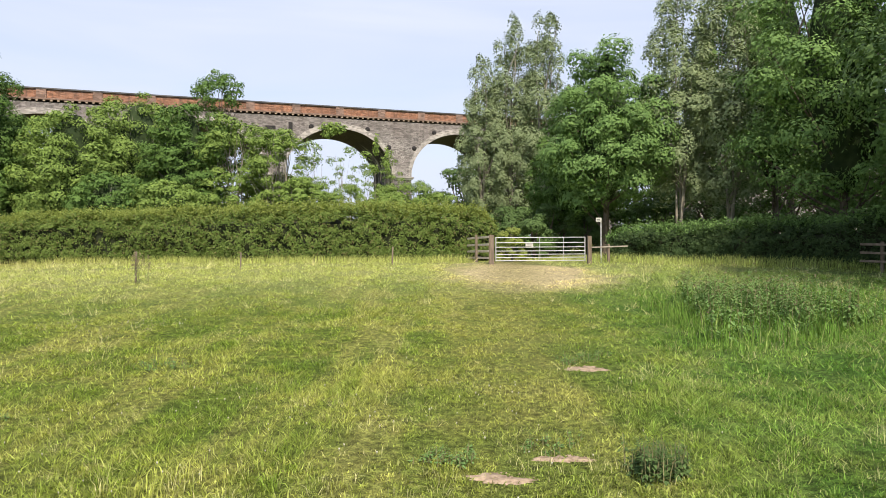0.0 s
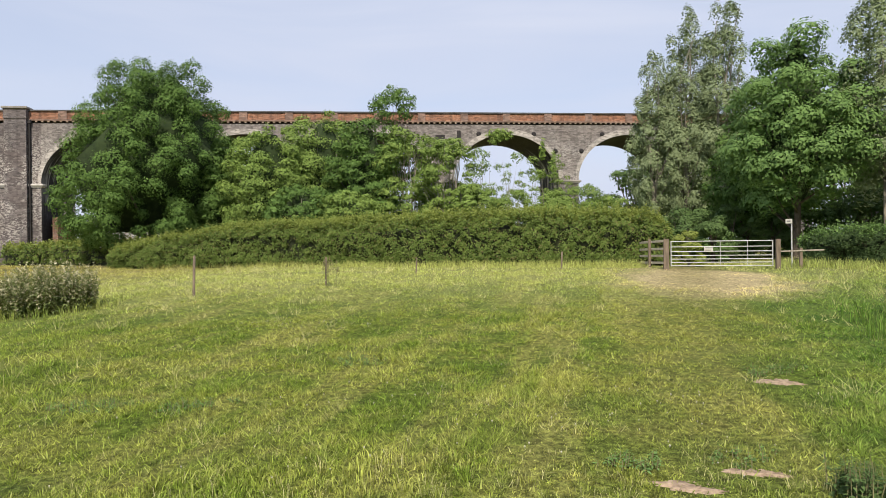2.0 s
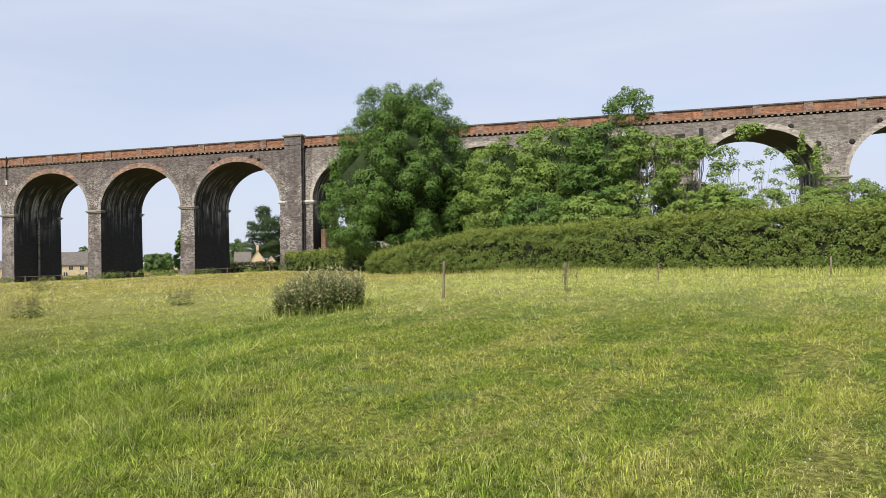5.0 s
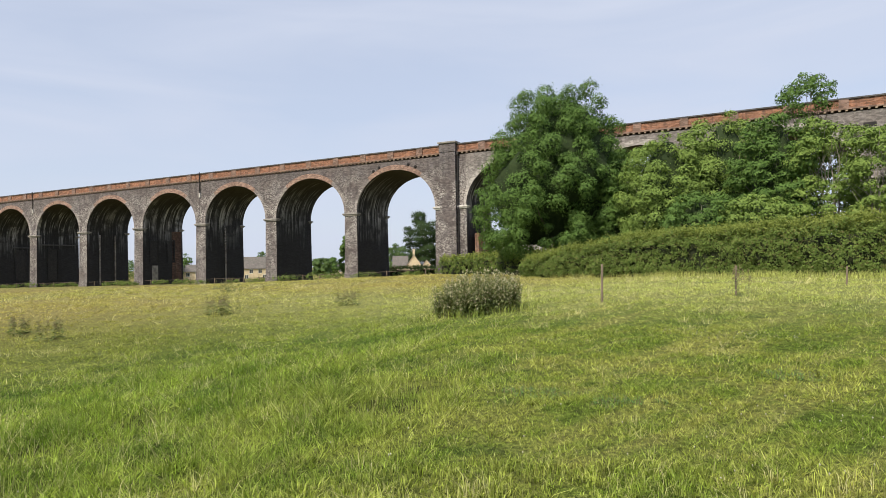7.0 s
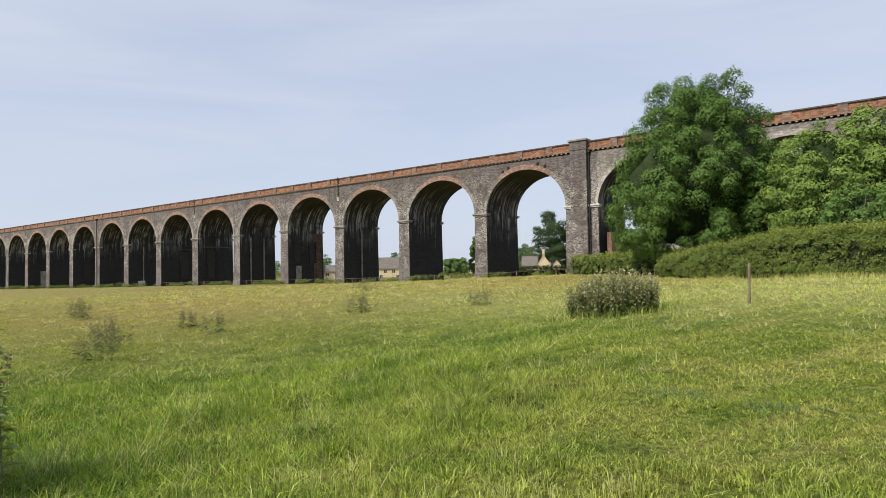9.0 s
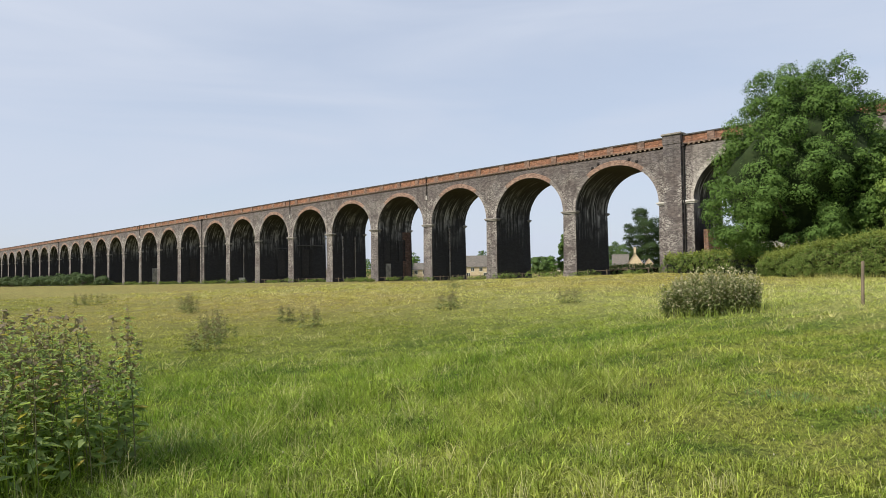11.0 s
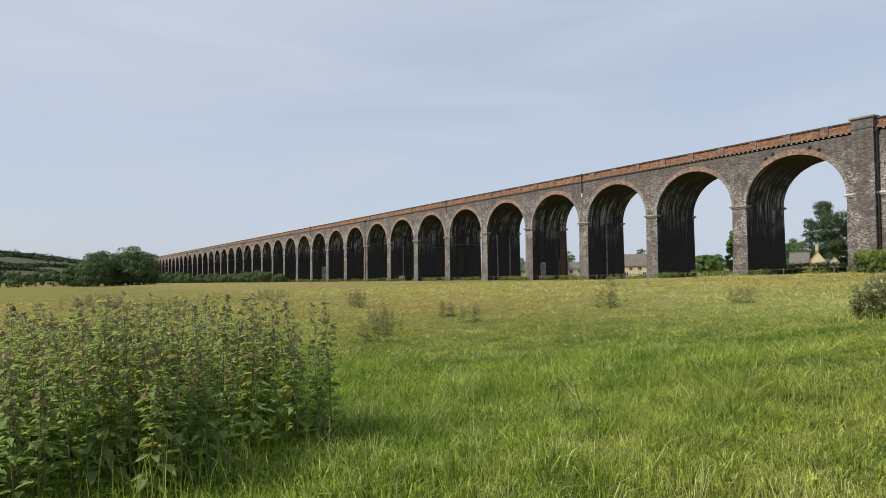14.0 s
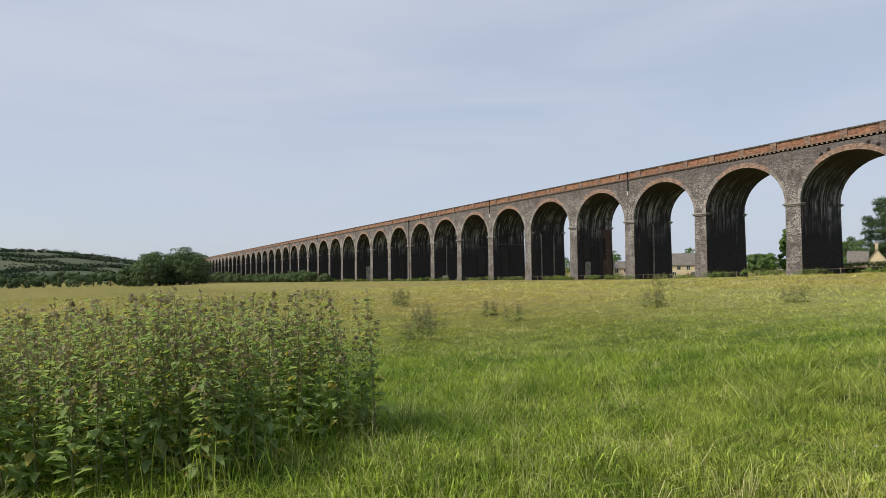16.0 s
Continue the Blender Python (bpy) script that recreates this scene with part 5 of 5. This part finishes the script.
# ---- weeds in the field ----
def nettles(name, spots, height, leaf, seed, label, spike=True, mat=LEAF_NETTLE, category="nettles", per=26, dome=0.0, heads=44, splay=0.0, seed_mat=SEED, head=0.045, nodes=0):
    """A stand of nettles: upright stems with paired drooping leaves and seed spikes."""
    rng = np.random.RandomState(seed)
    spots = np.asarray(spots)
    x0, y0 = spots[:, 0].mean(), spots[:, 1].mean()
    z0 = gz(x0, y0)
    thing = empty(name, pose(x0, y0, z0), label, category)
    n = len(spots)
    g = ground_z(spots[:, 0], spots[:, 1])
    H = height * rng.uniform(0.72, 1.13, n)
    far_out = np.hypot(spots[:, 0] - x0, spots[:, 1] - y0)
    H *= 1 - dome * (far_out / far_out.max()) ** 2
    lean = rng.normal(0, 0.10, (n, 2)) * H[:, None] + (spots - [x0, y0]) * splay
    stems = []
    for i in range(n):
        a = np.array([spots[i, 0] - x0, spots[i, 1] - y0, g[i] - z0 - 0.02])
        b = a + [lean[i, 0], lean[i, 1], H[i]]
        m = (a + b) / 2 + [lean[i, 0] * -0.15, lean[i, 1] * -0.15, 0]
        stems.append(tube([a, m, b], [0.006, 0.005, 0.002], 3))
    v, f = merged(stems)
    tagged(part("stalk", fast("stalk", v, f, STEM), STEM, thing), kind="stuff")
    i = np.repeat(np.arange(n), per)
    u = 0.06 + 0.92 * rng.rand(n * per) ** 0.85
    ang = rng.uniform(0, 6.28, n * per)
    if nodes:
        # leaves stand in pairs at the joints of the stem
        j = np.ceil(u * nodes)
        u = np.clip((j + rng.uniform(-0.12, 0.12, n * per)) / nodes, 0.05, 1.0)
        ang = i * 1.7 + j * 1.57 + (rng.rand(n * per) < 0.5) * 3.14 + rng.normal(0, 0.45, n * per)
    size = leaf * (1.10 - 0.78 * u) * rng.uniform(0.7, 1.3, n * per)
    p = np.stack([spots[i, 0] - x0 + lean[i, 0] * u, spots[i, 1] - y0 + lean[i, 1] * u, g[i] - z0 + H[i] * u], 1)
    d = np.stack([np.cos(ang), np.sin(ang), rng.uniform(-0.7, 0.3, n * per)], 1)
    p += d * [1, 1, 0] * (leaf * 0.45 * rng.rand(n * per))[:, None]
    sd = np.stack([-np.sin(ang), np.cos(ang), np.zeros(n * per)], 1)
    L = size[:, None]
    tip = p + d * L
    mid = p + d * L * 0.42 + np.array([0, 0, 0.10]) * L
    v = np.stack([p, mid + sd * L * 0.29 + np.array([0, 0, 0.05]) * L, tip, mid - sd * L * 0.29 + np.array([0, 0, 0.05]) * L], 1).reshape(-1, 3)
    k = np.arange(n * per)[:, None] * 4
    f = np.concatenate([k + [0, 1, 2], k + [0, 2, 3]])
    tagged(part("foliage", fast("foliage", v, f, mat), mat, thing), kind="stuff")
    if spike:
        per2 = heads
        i = np.repeat(np.arange(n), per2)
        u = rng.uniform(0.55 if seed_mat is SEED else 0.3, 1.02, n * per2)
        p = np.stack([spots[i, 0] - x0 + lean[i, 0] * u, spots[i, 1] - y0 + lean[i, 1] * u, g[i] - z0 + H[i] * u], 1)
        if nodes:
            u = np.clip((np.ceil(u * nodes) - rng.uniform(0.0, 0.4, n * per2)) / nodes, 0.4, 1.02)
            p[:, 2] = g[i] - z0 + H[i] * u
        p += ball(n * per2, rng) * [1, 1, 0.3] * (0.055 * (1.15 - u))[:, None] * 2.6
        v, f = small_leaves(p, ball(n * per2, rng), head, rng)
        tagged(part("seed_head", fast("seed_head", v, f, seed_mat), seed_mat, thing, "brownish hanging seed spikes" if seed_mat is SEED else "pale dry seed heads"), kind="stuff")
    return thing


STEM = make_plain("plant_stem", (0.14, 0.14, 0.065), (0.25, 0.235, 0.12), 5.0)
rng = np.random.RandomState(71)


def blob(cx, cy, rx, ry, turn, n, rng, edge=0.25):
    """Scattered spots in a ragged oval."""
    out = []
    while len(out) < n:
        a, q = rng.uniform(0, 6.28), math.sqrt(rng.uniform(0, 1))
        k = 1 + edge * math.sin(3 * a + cx) + edge * 0.5 * math.sin(7 * a + cy)
        x, y = q * k * rx * math.cos(a), q * k * ry * math.sin(a)
        out.append((cx + x * math.cos(turn) - y * math.sin(turn), cy + x * math.sin(turn) + y * math.cos(turn)))
    return out


bed = [p for p in blob(-7.6, -4.4, 3.3, 2.3, 0.75, 690, rng, 0.12) if math.degrees(math.atan2(-p[0], p[1])) < 130]
nettles("nettle_bed", bed, 1.34, 0.125, 72, "dense bed of tall seeding nettles in the field", per=72, heads=30, head=0.05, nodes=17)
nettles("nettle_bed", blob(6.9, 14.2, 1.7, 2.6, -0.5, 230, rng, 0.3), 0.95, 0.12, 73, "pale bed of nettles and grasses beside the track", heads=4, per=48, mat=LEAF_MID)
nettles("dock_plant", blob(1.63, 5.05, 0.22, 0.20, 0, 60, rng), 0.28, 0.055, 74, "low dark leafy weed in the grass", spike=False, category="weed", mat=LEAF_DARK, per=26)
for cx, cy, r, n, h in ((-23.4, 0.6, 0.9, 20, 0.8), (-20.9, 0.2, 0.7, 14, 0.7), (-27.2, 11.0, 1.0, 22, 0.8), (-38, -10, 1.6, 40, 1.0), (-37.7, 0.5, 0.5, 12, 1.1), (-41, 0.6, 1.0, 20, 0.9), (-41.1, 17.5, 0.8, 16, 0.9), (-24.5, 15.6, 0.6, 12, 0.7), (-52, -18, 2.2, 50, 1.0), (-60, -6, 2.0, 44, 0.9), (-26.2, 1.0, 0.6, 13, 0.85), (-28.1, 3.9, 0.8, 12, 0.7), (-25.0, 4.2, 0.5, 10, 0.75)):
    nettles("weed_clump", blob(cx, cy, r, r * 0.8, 0, n, rng), h, 0.14, int(1000 + n), "clump of tall seeding dock and nettle stems", category="weeds", mat=LEAF_BUSH, per=20, heads=26)
# the round bramble bush by the stakes
bx, by = at(46.8, 20.9)
nettles("bramble_bush", blob(bx, by, 1.38, 1.15, 0.8, 270, rng, 0.06), 1.28, 0.105, 91, "low round bush of upright stems with pale seed heads", mat=LEAF_BUSH, category="bush", per=84, dome=0.3, heads=16, splay=0.06, seed_mat=PALE_SEED, head=0.065)
# low dark weeds in the hollows of the pasture
# the last patch is added in place of the nettle bed's shadow
for cx, cy, r, n in ((2.05, 9.75, 0.42, 50), (0.05, 5.35, 0.25, 34), (0.95, 5.75, 0.3, 20), (-5.9, 6.1, 0.42, 60), (-4.9, 6.4, 0.36, 44), (-3.9, 9.2, 0.4, 36), (-8.0, -0.9, 0.75, 130)):
    nettles("weed_patch", blob(cx, cy, r * 1.2, r * 0.7, 0.6, n, rng), 0.10, 0.045, int(2000 + 10 * r * n), "low patch of dark weeds in the grass", spike=False, mat=LEAF_MID, category="weeds", per=10)
# scrubby stems by the second stake
nettles("weed_clump", blob(*at(25.1, 22.4), 0.45, 0.35, 0, 8, rng), 0.9, 0.09, 75, "thin dry weed stems round a stake", category="weeds", per=14)

# bare soil patches
for b, d, rx, ry, sd in ((-12.3, 9.25, 0.37, 0.36, 1), (-10.4, 5.5, 0.32, 0.10, 2), (-4.9, 5.0, 0.34, 0.15, 3)):
    x, y = at(b, d)
    r2 = np.random.RandomState(sd)
    th = np.linspace(0, 2 * np.pi, 40, endpoint=False)
    edge = 1 + 0.16 * np.sin(2 * th + sd) + 0.12 * np.sin(5 * th + 2 * sd) + r2.normal(0, 0.13, 40)
    v = [(0, 0, gz(x, y) + 0.006)]
    for q, lift in ((0.55, 0.012), (1.0, -0.035)):
        for a, e in zip(th, edge):
            px, py = rx * q * e * math.cos(a), ry * q * e * math.sin(a)
            v.append((px, py, gz(x + px, y + py) + lift + r2.uniform(-0.008, 0.012)))
    f = [(0, 1 + j, 1 + (j + 1) % 40) for j in range(40)]
    f += [(1 + j, 41 + j, 41 + (j + 1) % 40) for j in range(40)] + [(1 + j, 41 + (j + 1) % 40, 1 + (j + 1) % 40) for j in range(40)]
    for _ in range(45):
        a, q, s_ = r2.uniform(0, 6.28), math.sqrt(r2.uniform(0, 1)) * 0.85, r2.uniform(0.004, 0.012)
        cx, cy = rx * q * math.cos(a), ry * q * math.sin(a)
        cz, k = gz(x + cx, y + cy) + 0.012, len(v)
        v += [(cx + s_, cy, cz), (cx, cy + s_, cz), (cx - s_, cy, cz), (cx, cy - s_, cz), (cx + s_ * 0.2, cy, cz + s_ * 0.8)]
        f += [(k + j, k + (j + 1) % 4, k + 4) for j in range(4)]
    ob = new("soil_patch", fast("soil_patch", np.array(v), np.array(f), SOIL, True))
    ob.location = (x, y, 0)
    tagged(ob, "bare patch of dry reddish soil in the grass", "soil", "bare soil patches")
SOILS = [(*at(-12.3, 9.25), 0.37, 0.36), (*at(-10.4, 5.5), 0.32, 0.10), (*at(-4.9, 5.0), 0.34, 0.15)]


# ---- grass ----
def grass(name, rings, mat, seed, height, label, lush=True):
    """Grass blades, thinning with distance. rings: inner and outer radius, blades to the square metre, width, joints."""
    rng = np.random.RandomState(seed)
    vs, fs, base = [], [], 0
    for r0, r1, dens, width, tall in rings:
        a0, a1 = radians(-42), radians(126)
        n = int(dens * (a1 - a0) / 2 * (r1 * r1 - r0 * r0))
        r = np.sqrt(rng.uniform(r0 * r0, r1 * r1, n))
        a = rng.uniform(a0, a1, n)
        x, y = -r * np.sin(a) - 0.1, r * np.cos(a) - 0.5
        # part of the blades stand in tufts and lean out from their middle
        per = 16
        m = int(n * 0.6) // per * per
        tx, ty = np.repeat(x[:m:per], per)[:m], np.repeat(y[:m:per], per)[:m]
        spread = (0.035 + 0.0022 * r0) * np.repeat(rng.uniform(0.5, 1.6, len(x[:m:per])), per)[:m]
        ox, oy = rng.normal(0, 1, m) * spread, rng.normal(0, 1, m) * spread
        x[:m], y[:m] = tx + ox, ty + oy
        tuft = np.full(n, 0.72)
        tuft[:m] = np.repeat(rng.uniform(0.7, 1.65, len(x[:m:per])), per)[:m]
        clump = waves(x, y, 0.55, seed + 1) * 0.5 + waves(x, y, 2.4, seed + 2) * 0.6
        h = height * tall * tuft * np.clip(1 + 0.55 * clump + rng.normal(0, 0.22, n), 0.25, 2.6)
        th = rng.uniform(0, 6.28, n)
        th[:m] = np.arctan2(oy, ox) + rng.normal(0, 0.5, m)
        green = step(0, 5, -0.8 * x - 0.6 * y + 1.2 * waves(x, y, 3, 8))
        h *= 0.72 + 0.75 * green * (1 - step(14, 22, r))
        if lush:
            # longer beyond the grazed part, at the hedge foot and the right-hand side
            s_, n_ = along(x, y)
            h *= 1 + 0.6 * step(19, 24, n_) * (1 - step(1, 4, x)) + 0.7 * step(3.5, 6.5, x)
            lane = np.abs(0.105 * y - x + 0.3 * waves(x, y, 3, 5))
            h *= 1 - 0.35 * (lane < 1.3)
            h *= 1 - 0.85 * (np.hypot((x - 2.7) / 3.2, (y - 26) / 5.2) < 0.85)
        keep = np.ones(n, bool)
        for px, py, rx, ry in SOILS:
            keep &= (np.hypot((x - px) / rx, (y - py) / ry) > 0.25 + 0.75 * rng.rand(n)) | (rng.rand(n) < 0.10)
        for hx, hy, hr in HOLLOWS:
            near = np.hypot(x - hx, y - hy) / hr
            keep &= (near > 0.4 + 0.6 * rng.rand(n)) | (rng.rand(n) < 0.4)
            h = np.where((near > 0.8) & (near < 1.7), h * 1.25, h)
        keep &= rng.rand(n) < np.clip(0.75 + 0.35 * clump, 0.25, 1)
        x, y, h, r, th = x[keep], y[keep], h[keep], r[keep], th[keep]
        n = len(x)
        z = ground_z(x, y) - 0.005
        ln = np.abs(rng.normal(0.75, 0.55, n)) * h
        dx, dy = np.cos(th) * ln, np.sin(th) * ln
        fa = rng.uniform(0, 6.28, n)
        w = width * rng.uniform(0.6, 1.3, n) * (0.6 + 0.4 * r / r0)
        wx, wy = np.cos(fa) * w / 2, np.sin(fa) * w / 2
        p0 = np.stack([x - wx, y - wy, z], 1)
        p1 = np.stack([x + wx, y + wy, z], 1)
        tip = np.stack([x + dx, y + dy, z + h * 0.84], 1)
        if r0 < 5:
            m0 = np.stack([x - wx * 0.8 + dx * 0.28, y - wy * 0.8 + dy * 0.28, z + h * 0.64], 1)
            m1 = np.stack([x + wx * 0.8 + dx * 0.28, y + wy * 0.8 + dy * 0.28, z + h * 0.64], 1)
            v = np.stack([p0, p1, m1, m0, tip], 1).reshape(-1, 3)
            k = np.arange(n)[:, None] * 5 + base
            f = np.concatenate([k + [0, 1, 2], k + [0, 2, 3], k + [3, 2, 4]])
            base += 5 * n
        else:
            v = np.stack([p0, p1, tip], 1).reshape(-1, 3)
            f = np.arange(n)[:, None] * 3 + base + [0, 1, 2]
            base += 3 * n
        vs.append(v)
        fs.append(f)
    ob = new(name, fast(name, np.concatenate(vs), np.concatenate(fs), mat))
    return tagged(ob, label, "grass", kind="stuff")


grass("grass", ((2.6, 5.8, 2100, 0.0075, 1.0), (5.8, 9.5, 1550, 0.0105, 1.0), (9.5, 16, 580, 0.0155, 1.0), (16, 28, 225, 0.018, 1.0), (28, 50, 80, 0.028, 1.0), (50, 95, 14, 0.055, 1.3)),
      BLADE, 3, 0.085, "short grazed meadow grass with lush tufts")
grass("straw_stems", ((2.6, 6.0, 150, 0.0026, 1.0), (6.0, 9.5, 110, 0.0034, 1.0), (9.5, 16, 46, 0.005, 1.0), (16, 28, 26, 0.010, 1.1), (28, 50, 9, 0.020, 1.2), (50, 95, 1.5, 0.04, 1.2)),
      STRAW, 4, 0.15, "dry straw-coloured grass stems and seed heads")


# ---- long grass left standing round weeds, stakes and the hedge foot ----
def long_grass(spots, height, seed, label, mat, width=0.007):
    rng = np.random.RandomState(seed)
    p = np.asarray(spots)
    n = len(p)
    z = ground_z(p[:, 0], p[:, 1])
    h = height * rng.uniform(0.5, 1.2, n)
    th, fa = rng.uniform(0, 6.28, n), rng.uniform(0, 6.28, n)
    ln = np.abs(rng.normal(0.3, 0.25, n)) * h
    dx, dy = np.cos(th) * ln, np.sin(th) * ln
    wx, wy = np.cos(fa) * width / 2, np.sin(fa) * width / 2
    row = lambda k, w, q: np.stack([p[:, 0] + w * wx + dx * k, p[:, 1] + w * wy + dy * k, z + h * q], 1)
    v = np.stack([row(0, -1, -0.01), row(0, 1, -0.01), row(0.3, 0.8, 0.55), row(0.3, -0.8, 0.55), row(1, 0, 0.95)], 1).reshape(-1, 3)
    k = np.arange(n)[:, None] * 5
    f = np.concatenate([k + [0, 1, 2], k + [0, 2, 3], k + [3, 2, 4]])
    ob = new("long_grass", fast("long_grass", v, f, mat))
    return tagged(ob, label, "grass", kind="stuff")


rng = np.random.RandomState(33)
front = [(-5.0 - 4.6 * u + rng.normal(0, 0.22), -2.55 + 1.0 * u + rng.normal(0, 0.28)) for u in rng.rand(1100)]
long_grass(front, 0.55, 34, "long pale grass in front of the nettles", BLADE)
long_grass(blob(6.5, 13.6, 2.2, 3.4, -0.5, 1500, rng), 0.5, 35, "long grass among the nettles by the track", BLADE, 0.014)
long_grass(blob(*at(46.8, 20.7), 1.9, 1.6, 0.8, 700, rng), 0.32, 36, "long grass round the foot of the bush", BLADE, 0.018)
tussock = [p for hx, hy, hr in HOLLOWS for p in blob(hx, hy, hr * 1.25, hr * 0.8, 0.7, int(420 * hr), rng)]
long_grass(tussock, 0.19, 39, "rank tussocks of grass round the worn hollows", BLADE, 0.008)
foot = [at(b + rng.normal(0, 0.3), float(np.interp(b, [-3, 8, 16, 24, 31, 39], [32.0, 32.6, 33.9, 37.0, 40.7, 48.0])) - abs(rng.normal(0, 0.7))) for b in rng.uniform(-2.5, 39, 7000)]
long_grass(foot, 0.40, 37, "long seeding grass at the foot of the hedge", BLADE, 0.014)
foot = [at(b + rng.normal(0, 0.3), 31.6 - 0.04 * (abs(b) - 13) - abs(rng.normal(0, 0.6))) for b in rng.uniform(-42, -13, 3600)]
long_grass(foot, 0.45, 38, "long dark grass at the foot of the shaded hedge", BLADE, 0.018)

# ---- white clover in the short grass ----
rng = np.random.RandomState(12)
vs, fs = [], []
for cx, cy, rx, ry, n in ((-1.5, 6.5, 3.2, 2.6, 80), (-6.0, 12.4, 1.4, 0.7, 50), (1.2, 6.5, 2.0, 2.0, 26), (-6.5, 3.0, 3.0, 2.5, 24)):
    for x, y in blob(cx, cy, rx, ry, 0.4, n, rng):
        z, r = gz(x, y) + rng.uniform(0.05, 0.09), rng.uniform(0.005, 0.009)
        k = len(vs)
        vs += [(x + r, y, z), (x, y + r, z), (x - r, y, z), (x, y - r, z), (x, y, z + r * 0.9), (x, y, z - r * 3)]
        fs += [(k + i, k + (i + 1) % 4, k + 4) for i in range(4)] + [(k + (i + 1) % 4, k + i, k + 5) for i in range(4)]
clover = new("clover_flowers", fast("clover_flowers", np.array(vs), np.array(fs), CLOVER, True))
tagged(clover, "small white clover flowers in the short grass", "flowers", kind="stuff")
